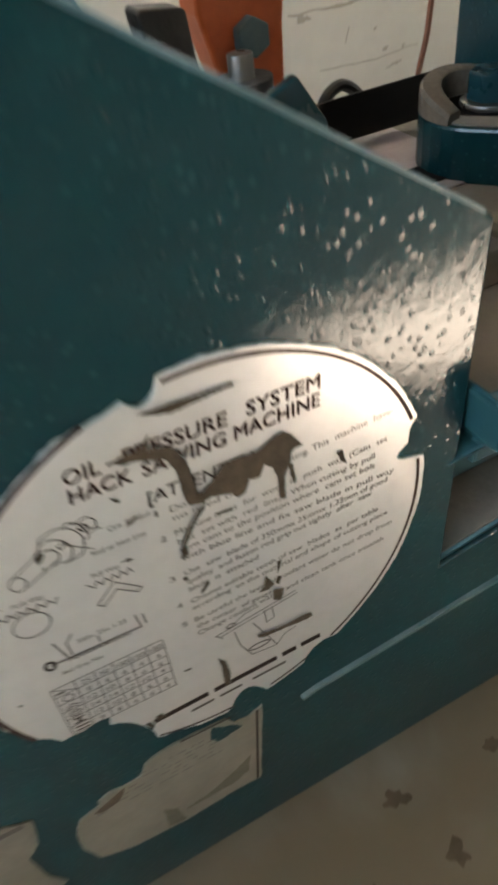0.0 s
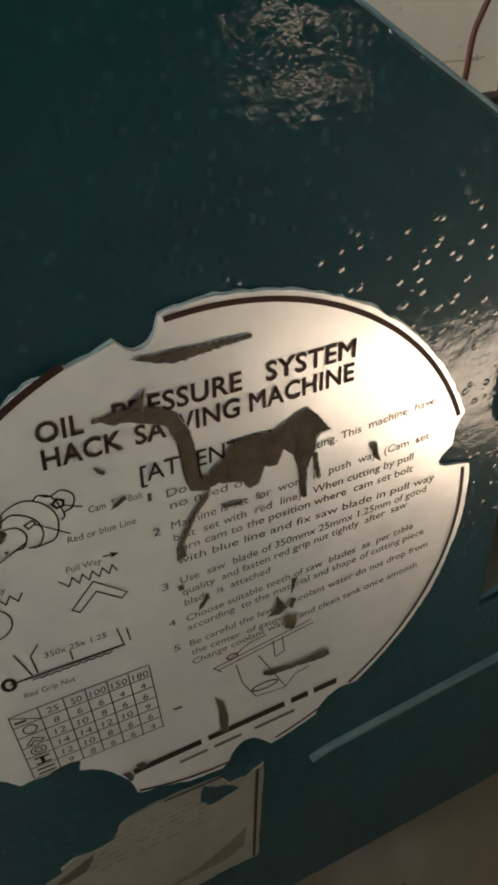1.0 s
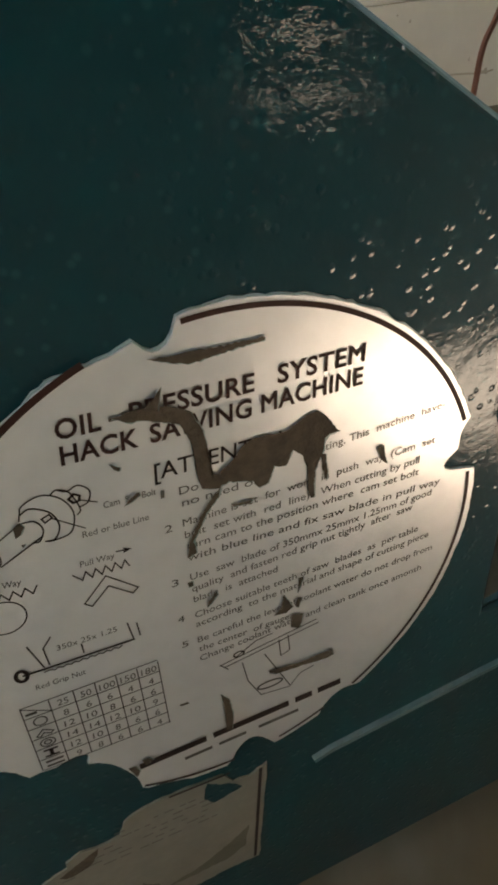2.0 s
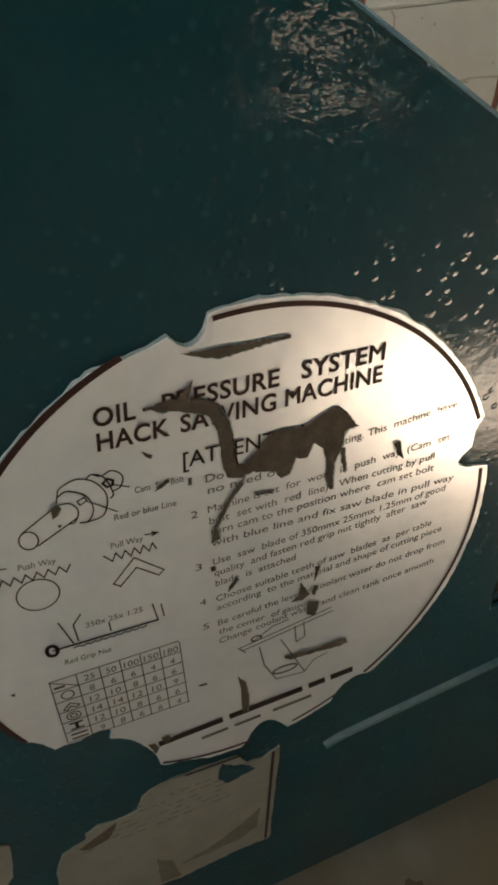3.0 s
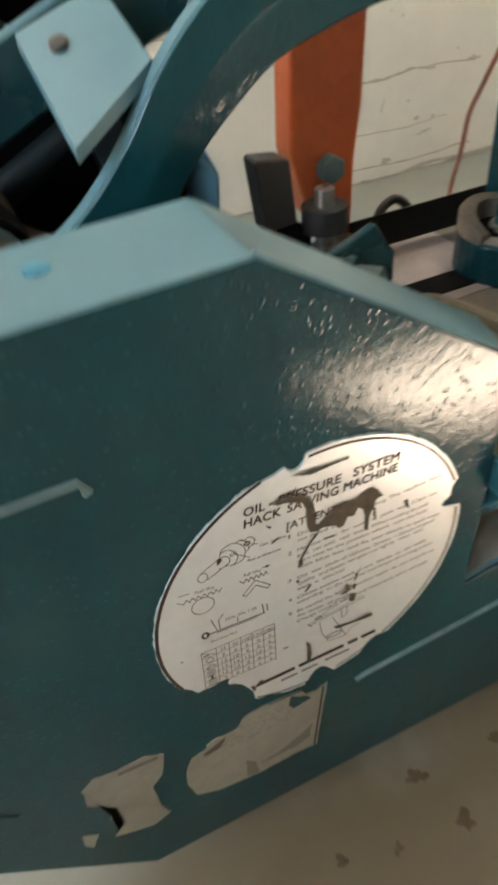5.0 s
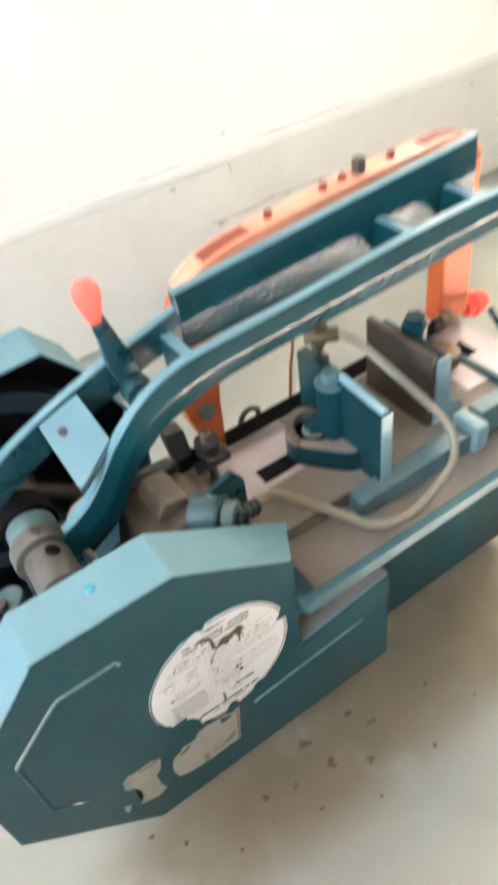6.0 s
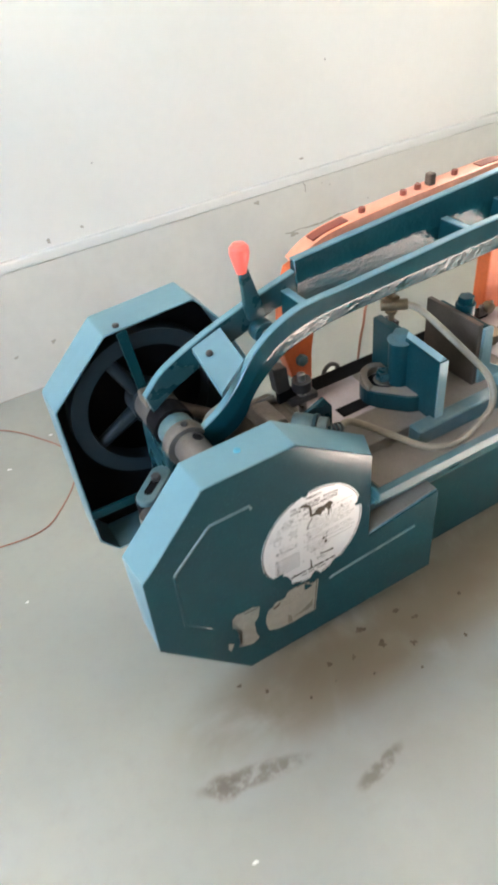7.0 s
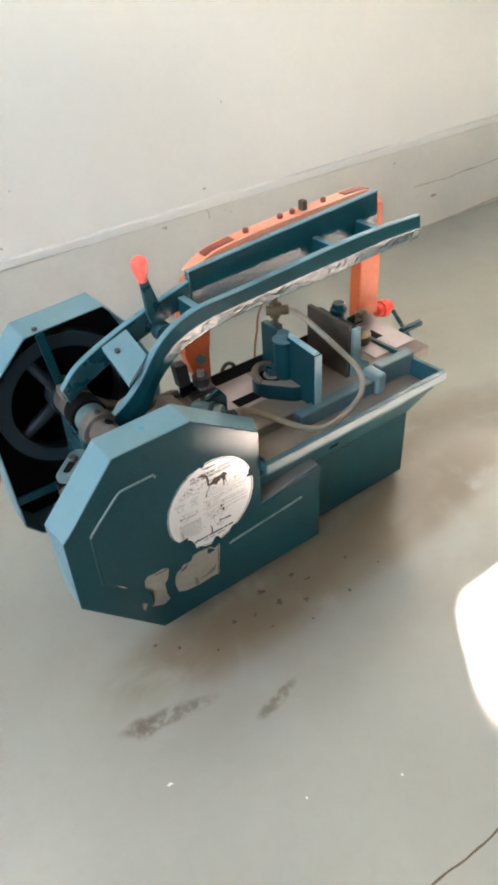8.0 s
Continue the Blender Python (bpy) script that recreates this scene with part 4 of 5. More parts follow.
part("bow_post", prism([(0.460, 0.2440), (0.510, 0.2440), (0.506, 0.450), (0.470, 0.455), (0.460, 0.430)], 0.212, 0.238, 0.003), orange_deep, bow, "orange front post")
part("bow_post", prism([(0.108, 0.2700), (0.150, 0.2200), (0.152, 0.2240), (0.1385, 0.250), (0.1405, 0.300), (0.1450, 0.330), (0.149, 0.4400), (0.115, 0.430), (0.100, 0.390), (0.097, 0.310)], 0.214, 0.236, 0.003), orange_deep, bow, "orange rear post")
part("bow_slot", ribbon([(0.152, 0.4570, 0.010), (0.172, 0.4622, 0.010), (0.205, 0.4668, 0.010)], 0.01, 0.2195, 0.2345, 5, 0.0), slot_red, bow, "dark red slot in the bow")
part("bow_slot", ribbon([(0.425, 0.4792, 0.010), (0.455, 0.4798, 0.010), (0.478, 0.4768, 0.010)], 0.01, 0.2195, 0.2345, 5, 0.0), slot_red, bow, "dark red slot in the bow")
for x, z in ((0.232, 0.4675), (0.298, 0.4718), (0.322, 0.4730), (0.385, 0.4760)):
    part("bow_bolt", rod((x, 0.227, z - 0.004), (x, 0.227, z + 0.0065), 0.0048, sides=6), slot_red, bow, "paint-covered bow bolt")
part("bow_lug", box((0.338, 0.221, 0.4720), (0.348, 0.233, 0.4890), 0.002), rust_dark, bow, "brown bow guide lug")
part("post_bolt", rod((0.121, 0.214, 0.2980), (0.121, 0.206, 0.2980), 0.0088, sides=6), paint_dusty, bow, "dark hexagon bolt")
part("blade_pin", rod((0.463, 0.212, 0.2580), (0.463, 0.198, 0.2580), 0.0085, 18), brass, bow, smooth=True)
part("blade_clip", box((0.448, 0.206, 0.2440), (0.476, 0.2118, 0.2640), 0.0015), steel, bow)
part("saw_blade", box((0.135, 0.2085, 0.2382), (0.470, 0.2098, 0.2610), 0.0), black_oil, bow, "thin black oily saw blade")
part("grip_nut", rod((0.520, 0.226, 0.2360), (0.556, 0.226, 0.2360), 0.0120, 20), red, bow, "red grip nut", smooth=True)
part("grip_flange", rod((0.532, 0.226, 0.2360), (0.544, 0.226, 0.2360), 0.0175, sides=8), red, bow, "red grip nut")
part("bow_wire", tube([(0.330, 0.236, 0.4770), (0.322, 0.246, 0.440), (0.310, 0.270, 0.360), (0.2985, 0.288, 0.302), (0.2900, 0.290, 0.281), (0.2865, 0.290, 0.255), (0.2800, 0.290, 0.2235), (0.274, 0.290, 0.150), (0.272, 0.292, 0.002)], 0.0020), wire_mat, saw, "thin red-brown flex hanging from the bow", smooth=True)

# front wheel guard
FRONT = [(-0.2095, 0.2725), (-0.128, 0.3622), (-0.021, 0.3645), (0.0775, 0.2990), (0.0757, 0.1655), (0.186, 0.1815), (0.186, 0.0323), (-0.109, 0.0330), (-0.213, 0.1575)]
BACK = [(-0.2130, 0.2725), (-0.130, 0.3622), (-0.021, 0.3645), (0.104, 0.2814), (0.1020, 0.1690), (0.186, 0.1815), (0.186, 0.0323), (-0.109, 0.0330), (-0.213, 0.1575)]
guard = part("wheel_guard", prism(FRONT, 0.0, 0.0024, 0.0012), paint, saw, "teal eight-sided sheet-metal wheel guard with a round plate")
part("guard_rim", shell(FRONT, BACK, 0.0025, 0.050, 0.0018, False, 0.0012), paint_rim, guard, "light teal rim of the guard, lightened as if lit")
# pale strip: wear and a painted highlight along the guard's edge
part("worn_lit_edge", tube([(x, 0.0012, z) for x, z in [(-0.2088, 0.2718)] + [(-0.169 + 0.0402 * k, 0.3174 + 0.0446 * k) for k in (0, 0.5, 0.9)] + [(-0.1255, 0.3622), (-0.074, 0.3632), (-0.024, 0.3643), (-0.019, 0.3630), (0.028, 0.3318), (0.0745, 0.3008)]], 0.0008, 4, 8), edge_paint, guard, "pale worn edge of the guard with its highlight in the colour", smooth=True)
# added block that stands for the soft shadow below the guard
part("guard_shade_block", box((-0.10, 0.036, 0.0), (0.17, 0.0442, 0.0318), 0.0), rust, guard, "brown block set back below the guard to read as its shadow")
part("guard_dust", prism([(0.078, 0.1500), (0.1855, 0.1500), (0.1855, 0.1826), (0.078, 0.1668)], 0.004, 0.0440, 0.0), dusty, guard, "dust lying on the lower guard")


def bead(points, half, proud, mat, label):
    """A raised rib pressed into the guard's face, through (x, z) points."""
    bm = bmesh.new()
    rows = []
    pts = [Vector((x, 0, z)) for x, z in points]
    for i, p in enumerate(pts):
        d = (pts[min(i + 1, len(pts) - 1)] - pts[max(i - 1, 0)]).normalized()
        s = Vector((-d.z, 0, d.x))
        rows.append([bm.verts.new(p + s * o + Vector((0, y, 0))) for o, y in ((-half, 0.0003), (-half * 0.45, -proud), (half * 0.45, -proud), (half, 0.0003))])
    for a, b in zip(rows, rows[1:]):
        for k in range(3):
            bm.faces.new((a[k], a[k + 1], b[k + 1], b[k]))
    return part("pressed_rib", bm, mat, guard, label, smooth=True)


bead([(0.0140, 0.1258), (0.0200, 0.1276), (0.1440, 0.1367), (0.1500, 0.1373)], 0.0022, 0.0014, rib_paint, "scuffed pressed rib")
bead([(-0.0800, 0.3080), (-0.0820, 0.3130), (-0.1280, 0.3120), (-0.1320, 0.3090), (-0.1740, 0.2680), (-0.1760, 0.2640)], 0.0022, 0.0012, rib_paint, "scuffed pressed rib")
bead([(-0.1760, 0.2640), (-0.1780, 0.1800), (-0.1500, 0.1500)], 0.0022, 0.0010, paint, "pressed rib")
part("guard_screw", rod((-0.073, 0.030, 0.3620), (-0.073, 0.030, 0.3645), 0.0042, 14), cyan, guard, "cyan painted screw head", smooth=True)

# rear wheel guard, open to the front
RIM = [(-0.208, 0.343), (-0.127, 0.419), (-0.010, 0.426), (0.0180, 0.3920), (0.060, 0.300), (0.045, 0.150), (-0.060, 0.085), (-0.186, 0.085), (-0.209, 0.115)]
GY0, GY1 = 0.238, 0.296
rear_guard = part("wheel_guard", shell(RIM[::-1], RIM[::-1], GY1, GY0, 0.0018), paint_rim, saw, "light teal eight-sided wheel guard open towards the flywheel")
# near-black sheet holds the shade of the guard's hollow
part("guard_shade_lining", prism([(x * 0.985 - 0.001, z * 0.985 + 0.004) for x, z in RIM], GY1 - 0.004, GY1 - 0.0025, 0.0), black, rear_guard, "inside of the guard, its shade put into a black sheet")
part("guard_strap", prism([(-0.1130, 0.4170), (-0.1000, 0.4190), (-0.0900, 0.3200), (-0.1020, 0.3180)], 0.2335, 0.2375, 0.001), paint, rear_guard, "teal strap from the rim to the hub")
part("guard_strap", prism([(-0.2080, 0.1620), (-0.2080, 0.1760), (-0.1350, 0.1740), (-0.1350, 0.1600)], 0.2335, 0.2375, 0.001), paint, rear_guard, "teal strap across the guard")
part("guard_screw", rod((-0.1080, 0.247, 0.4195), (-0.1080, 0.247, 0.4235), 0.0040, 14), iron, rear_guard, smooth=True)

# flywheel and shaft
R = 0.105
flywheel = part("flywheel", ring((AX, 0.248, AZ - 0.010), (AX, 0.272, AZ - 0.010), R - 0.021, R, 56), dark_wheel, saw, "dark spoked flywheel", smooth=True)
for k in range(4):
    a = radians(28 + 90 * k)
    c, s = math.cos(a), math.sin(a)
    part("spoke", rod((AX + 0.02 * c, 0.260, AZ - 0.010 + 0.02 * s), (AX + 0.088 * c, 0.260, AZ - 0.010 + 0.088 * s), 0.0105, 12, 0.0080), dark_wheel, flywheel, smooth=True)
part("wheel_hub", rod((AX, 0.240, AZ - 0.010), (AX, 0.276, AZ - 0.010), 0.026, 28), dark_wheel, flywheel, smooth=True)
shaft = part("crankshaft", rod((AX, 0.060, AZ), (AX, 0.250, AZ), 0.0115, 24), iron, saw, "dark oily crankshaft", smooth=True)
part("bearing_block", rod((AX, 0.198, AZ), (AX, 0.236, AZ), 0.0255, 28), hub_grime, shaft, "dusty brown bearing", smooth=True)
part("bearing_cap", box((AX - 0.019, 0.204, AZ + 0.015), (AX + 0.019, 0.230, AZ + 0.031), 0.003), rust, shaft, "dusty brown bearing cap")
part("oil_cup", rod((AX, 0.217, AZ + 0.031), (AX, 0.217, AZ + 0.037), 0.006, 14), brass, shaft, smooth=True)
part("black_collar", ring((AX, 0.170, AZ), (AX, 0.196, AZ), 0.0126, 0.0265, 32), black, shaft, "black rubber collar", smooth=True)
part("shaft_sleeve", rod((AX, 0.149, AZ), (AX, 0.1695, AZ), 0.0225, 28), paint_dusty, shaft, "grey-teal sleeve", smooth=True)
part("eccentric", rod((AX, 0.130, AZ - 0.002), (AX, 0.1488, AZ - 0.002), 0.0270, 32, bevel=0.002), hub_grime, shaft, "grimy eccentric disc", smooth=True)
part("shaft_end", rod((AX, 0.086, AZ), (AX, 0.1298, AZ), 0.0200, 28, bevel=0.003), hub_grime, shaft, "rusty shaft boss", smooth=True)
part("grease_hole", rod((AX + 0.006, 0.116, AZ + 0.0170), (AX + 0.008, 0.116, AZ + 0.0200), 0.0065, 16), black, shaft, "dark hole in the boss", smooth=True)
part("set_screw", rod((AX + 0.002, 0.139, AZ + 0.0230), (AX + 0.002, 0.139, AZ + 0.0268), 0.0048, sides=6), iron, shaft)
part("shaft_pedestal", prism([(AX - 0.030, 0.10), (AX + 0.050, 0.10), (AX + 0.024, AZ - 0.012), (AX - 0.024, AZ - 0.012)], 0.150, 0.226, 0.004), paint_dark, saw, "dark teal shaft pedestal")
mount = part("motor_bracket", flat_block(stadium((-0.158, 0.104), (-0.130, 0.130), 0.0125), 0.2800, 0.2880, 0.002), paint_dusty, saw, "dusty teal slotted motor bracket")
part("bracket_slot", flat_block(stadium((-0.154, 0.108), (-0.138, 0.122), 0.0050), 0.2880, 0.2884, 0.0), black, mount, "dark slot in the bracket")
part("bracket_bolt", rod((-0.1380, 0.1220, 0.2884), (-0.1380, 0.1220, 0.2945), 0.0060, sides=6), iron, mount)
part("bracket_web", box((-0.150, 0.112, 0.190), (-0.134, 0.126, 0.2800), 0.002), paint_dark, mount, "dark teal web below the bracket")
part("belt_pulley", rod((-0.160, 0.100, 0.2300), (-0.160, 0.100, 0.2620), 0.0135, 24), hub_grime, mount, "grey pulley end", smooth=True)
part("motor_mount", box((-0.150, 0.120, 0.060), (-0.060, 0.220, 0.190), 0.004), black, saw, "dark motor mount")
part("belt_cable", tube([(-0.030, 0.150, 0.330), (-0.052, 0.152, 0.318), (-0.060, 0.150, 0.290), (-0.050, 0.150, 0.255)], 0.0032), hose_mat, saw, "beige cable loop", smooth=True)

# ---- the round plate and stickers on the guard ----
PX, PZ, PR, LEAN = -0.0055, 0.2220, 0.0678, 0.09


def on_plate(x, z, y):
    """A place on the plate, in millimetres from its middle."""
    u = 0.526 + 1.0148 * x + 0.0106 * z - 0.000639 * x * z - 0.000017 * z * z + 0.000226 * x * x
    w = -1.0665 - 0.0605 * x + 1.0835 * z + 0.000278 * x * z - 0.000707 * z * z - 0.000011 * x * x
    return Vector((PX + u / 1000, y, PZ + w / 1000))


def below_plate(x, z, y):
    """A place on the guard's face round the stickers, in the same millimetres."""
    return Vector((PX + (1.0055 * x + 0.0123 * z + 0.38) / 1000, y, PZ + (1.0666 * z - 0.0602 * x - 0.81) / 1000))


BITES = [(234, 15, 10.8), (226, 4, 4.0), (216.5, 6, 2.6), (276.5, 5.5, 8.0), (301, 5.5, 3.6), (17, 6.5, 4.4), (14, 3.2, 5.0), (101, 3.6, 4.4), (108, 10, 2.2), (255, 6, 1.0), (150, 30, 0.5)]


def plate_radius(deg, wobble=1.0):
    r = PR * 1000
    for mid, half, deep in BITES:
        d = abs((deg - mid + 180) % 360 - 180) / half
        if d < 1:
            r -= deep * (1 - d * d) ** 0.7
    n1 = noise.noise(Vector((math.cos(radians(deg)) * 6, math.sin(radians(deg)) * 6, 3)))
    n2 = noise.noise(Vector((math.cos(radians(deg)) * 26, math.sin(radians(deg)) * 26, 9)))
    return r + wobble * (0.30 * n1 + 0.30 * n2)


def disc_mesh(grow, y0, y1, wobble):
    bm = bmesh.new()
    rim = [plate_radius(k * 1.25, wobble) + grow for k in range(288)]
    edge = [(r * (math.cos(radians(k * 1.25)) + LEAN * math.sin(radians(k * 1.25))) - 2.6, r * math.sin(radians(k * 1.25)) + 1.4) for k, r in enumerate(rim)]
    a = [bm.verts.new(on_plate(x, z, y0)) for x, z in edge]
    b = [bm.verts.new(on_plate(x, z, y1)) for x, z in edge]
    bm.faces.new(a)
    for i in range(288):
        j = (i + 1) % 288
        bm.faces.new((a[i], a[j], b[j], b[i]))
    return bm


part("torn_edge", disc_mesh(0.35, -0.0006, 0.0002, 2.0), lip, guard, "chipped pale edge round the plate")
plate = part("name_plate", disc_mesh(0.0, -0.0010, 0.0002, 1.0), plate_mat, guard, "round aluminium instruction plate, scraped and torn")


def flat(name, outline, y, mat, label=""):
    """A thin flat mark on the plate with the given outline in millimetres."""
    bm = bmesh.new()
    f = bm.faces.new([bm.verts.new(on_plate(x, z, y)) for x, z in outline])
    bmesh.ops.triangulate(bm, faces=[f])
    return part(name, bm, mat, plate, label)


def band(points, width, y=-0.00115, mat=None, name="line", closed=False):
    """A printed line through points in millimetres."""
    bm = bmesh.new()
    pts = [Vector((x, z)) for x, z in points]
    if closed or (pts[0] - pts[-1]).length < 1e-4 and len(pts) > 3:
        if (pts[0] - pts[-1]).length < 1e-4:
            pts.pop()
        closed = True
    rows = []
    for i, p in enumerate(pts):
        before = pts[i - 1] if i or closed else p
        after = pts[(i + 1) % len(pts)] if i < len(pts) - 1 or closed else p
        d1, d2 = (p - before), (after - p)
        d1 = d1.normalized() if d1.length > 1e-6 else d2.normalized()
        d2 = d2.normalized() if d2.length > 1e-6 else d1
        n1, n2 = Vector((-d1.y, d1.x)), Vector((-d2.y, d2.x))
        m = n1 + n2
        m = m.normalized() if m.length > 1e-3 else n1
        m *= width / 2 / max(0.35, m.dot(n1))
        rows.append([bm.verts.new(on_plate(v.x, v.y, y)) for v in (p + m, p - m)])
    for a, b in zip(rows, rows[1:] + (rows[:1] if closed else [])):
        bm.faces.new((a[0], a[1], b[1], b[0]))
    return part(name, bm, mat or ink_thin, plate)


def arc(cx, cz, rx, rz, a0, a1, n=28):
    return [(cx + rx * math.cos(radians(a0 + (a1 - a0) * k / n)), cz + rz * math.sin(radians(a0 + (a1 - a0) * k / n))) for k in range(n + 1)]


for a0, a1, r, w in ((24, 97, 66.3, 1.15), (113, 211, 67.0, 1.45), (249, 272, 66.0, 0.9), (284, 297, 65.9, 0.8), (306, 370, 65.7, 1.0)):
    band([(x + LEAN * z - 2.6, z + 1.4) for x, z in arc(0, 0, r, r, a0, a1, 60)], w, mat=title_ink, name="border_line")



def writing(text, x0, z0, x1, z1, cap, mat=ink_thin, lift=0.0, name="lettering", spacing=1.0, bold=0.0):
    """Lettering from one end of its base line to the other, in millimetres."""
    cu = bpy.data.curves.new("lettering", "FONT")
    cu.body, cu.resolution_u, cu.space_character, cu.bevel_depth, cu.bevel_resolution, cu.fill_mode = text, 3, spacing, bold, 0, "FRONT"
    ob = new("lettering", cu)
    bpy.context.view_layer.update()
    me = bpy.data.meshes.new_from_object(ob.evaluated_get(bpy.context.evaluated_depsgraph_get()))
    bpy.data.objects.remove(ob)
    bpy.data.curves.remove(cu)
    xs = [v.co.x for v in me.vertices]
    lo, wide = min(xs), max(xs) - min(xs)
    d = Vector((x1 - x0, z1 - z0))
    k, up = d.length / wide, cap / 0.70
    d.normalize()
    for v in me.vertices:
        u, h = (v.co.x - lo) * k, v.co.y * up
        v.co = on_plate(x0 + d.x * u - d.y * h + LEAN * h, z0 + d.y * u + d.x * h, -0.0012 - lift)
    me.materials.clear()
    me.materials.append(mat)
    if bold:
        letters(me, mat)
        return
    me.name = name
    ob = new(name, me)
    ob.parent = plate


def letters(me, mat):
    """Each letter of a large word as a part of its own."""
    src = bmesh.new()
    src.from_mesh(me)
    bmesh.ops.remove_doubles(src, verts=src.verts, dist=1e-6)
    src.faces.ensure_lookup_table()
    left = set(src.faces)
    while left:
        todo, island = [next(f for f in src.faces if f in left)], []
        left.discard(todo[0])
        while todo:
            f = todo.pop()
            island.append(f)
            for e in f.edges:
                for g in e.link_faces:
                    if g in left:
                        left.discard(g)
                        todo.append(g)
        bm, made = bmesh.new(), {}
        for f in island:
            bm.faces.new([made.setdefault(v, None) or made.update({v: bm.verts.new(v.co)}) or made[v] for v in f.verts])
        part("letter", bm, mat, plate)
    src.free()
    bpy.data.meshes.remove(me)


# base lines: ends measured from the plate's middle
for word, x0, z0, x1, z1 in (("OIL", -30.8, 49.7, -22.4, 49.6), ("-", -20.9, 49.9, -19.2, 49.9), ("PRESSURE", -17.0, 49.6, 8.2, 49.8), ("SYSTEM", 13.2, 50.2, 33.0, 50.5),
                             ("HACK", -31.0, 44.2, -16.2, 44.1), ("SAWING", -13.9, 44.1, 7.2, 44.3), ("MACHINE", 9.3, 44.5, 32.6, 45.2)):
    writing(word, x0, z0, x1, z1, 4.0, title_ink, 0.0, "title", 1.05, 0.022)

writing("[ATTENTION]", -14.4, 35.4, 17.6, 35.3, 3.8, ink, 0.0, "heading", 1.0, 0.006)
TEXT_UPPER = [("1", -14.2, 31.8, -13.4, 31.8), ("Do", -10.3, 31.4, -6.1, 31.5), ("cutting. This  machine  have-", 19.5, 31.9, 54.0, 34.8), ("no need of", -10.1, 28.3, 7.1, 28.6),
        ("2", -14.6, 22.7, -13.0, 22.7), ("Machine is set  for  work  in  push  way  (Cam  set", -10.6, 23.1, 52.1, 25.7), ("bolt  set with  red  line)   When cutting by pull", -10.6, 19.8, 48.0, 21.2),
        ("turn cam to the position where  cam set bolt", -10.6, 16.6, 48.1, 17.7), ("with blue line and fix saw blade in pull way", -10.8, 13.3, 54.5, 12.9)]
TEXT_LOWER = [("3", -15.3, 7.3, -13.7, 7.3), ("Use  saw  blade of 350mmx 25mmx 1.25mm of good", -10.9, 7.6, 52.3, 10.2), ("quality  and fasten red grip nut tightly  after  saw", -10.9, 4.0, 47.0, 7.4),
        ("blade  is  attached", -10.9, 0.7, 10.1, 1.7), ("4", -15.4, -4.1, -13.8, -4.1), ("Choose suitable teeth of saw  blades  as  per table", -11.2, -4.3, 49.2, -0.3),
        ("according  to the material and shape of cutting piece", -11.3, -7.3, 52.6, -3.4), ("5", -15.5, -12.5, -13.9, -12.5), ("Be careful the level of coolant water do not drop from", -11.5, -12.6, 54.1, -8.4),
        ("the center  of gauge.", -11.6, -15.7, 13.0, -15.4), ("Change coolant water  and clean tank once amonth", -11.7, -19.1, 51.2, -14.4),
        ("Cam  Set  Bolt", -25.7, 33.3, -15.0, 33.2), ("Red or blue Line", -31.0, 27.7, -17.4, 27.5), ("Pull Way", -33.0, 20.5, -25.9, 20.3), ("Push Way", -52.5, 21.3, -44.8, 20.7),
        ("350x 25x 1.25", -42.4, -0.1, -29.1, -0.2), ("Red Grip Nut", -49.1, -9.7, -38.1, -9.9)]
for text, x0, z0, x1, z1 in TEXT_UPPER + TEXT_LOWER:
    writing(text, x0 + 0.35, z0 - 1.2, x1 + 0.35, z1 - 1.2, 1.55 if z0 > 13 and x0 < -16 or z0 < 0 and x0 < -30 else 1.95)

# the table of teeth
TX, TZ, TW, TH = -53.5, -15.2, 32.0, 23.4
COLS = (0.0, 6.3, 11.9, 16.9, 21.9, 26.9, 32.0)
for i in range(7):
    band([(TX - 0.0 * i, TZ - TH * i / 6), (TX + TW, TZ - TH * i / 6 + 0.4)], 0.26, mat=ink, name="table_line")
for c in COLS:
    band([(TX + c, TZ), (TX + c - 0.3, TZ - TH)], 0.26, mat=ink, name="table_line")
band([(TX, TZ - 0.2), (TX + 6.2, TZ - TH / 6 + 0.2)], 0.26, mat=ink, name="table_line")
TEETH = ["25 50 100 150 180", "8 6 6 4 4", "12 10 8 6 6", "14 14 12 10 9", "12 10 8 6 6", "9 8 6 6 4"]
for i, row in enumerate(TEETH):
    for j, word in enumerate(row.split()):
        mid, z = TX + (COLS[j + 1] + COLS[j + 2]) / 2 - 0.05 * i, TZ - TH * (i + 0.80) / 6 + 0.1
        half = 0.62 * len(word)
        writing(word, mid - half, z, mid + half, z, 2.0)
band(arc(TX + 3.2, TZ - 5.9, 1.5, 1.4, 0, 360), 0.3, mat=ink, name="round_bar_symbol")
band([(TX + 1.2, TZ - 10.9), (TX + 3.0, TZ - 9.0), (TX + 5.2, TZ - 10.4), (TX + 4.4, TZ - 11.1), (TX + 3.0, TZ - 10.2), (TX + 2.0, TZ - 11.3)], 0.3, mat=ink, name="angle_symbol", closed=True)
band(arc(TX + 3.1, TZ - 13.8, 1.7, 1.4, 0, 360), 0.3, mat=ink, name="tube_symbol")
band(arc(TX + 3.1, TZ - 13.8, 0.8, 0.7, 0, 360), 0.3, mat=ink, name="tube_symbol")
band([(TX + 1.4, TZ - 16.6), (TX + 4.8, TZ - 16.6)], 0.6, mat=ink, name="beam_symbol")
band([(TX + 1.4, TZ - 18.8), (TX + 4.8, TZ - 18.8)], 0.6, mat=ink, name="beam_symbol")
band([(TX + 3.1, TZ - 16.6), (TX + 3.1, TZ - 18.8)], 0.9, mat=ink, name="beam_symbol")
for z in (-20.8, -22.4):
    band([(TX + 1.0, TZ + z), (TX + 5.2, TZ + z)], 0.7, name="word_bar")
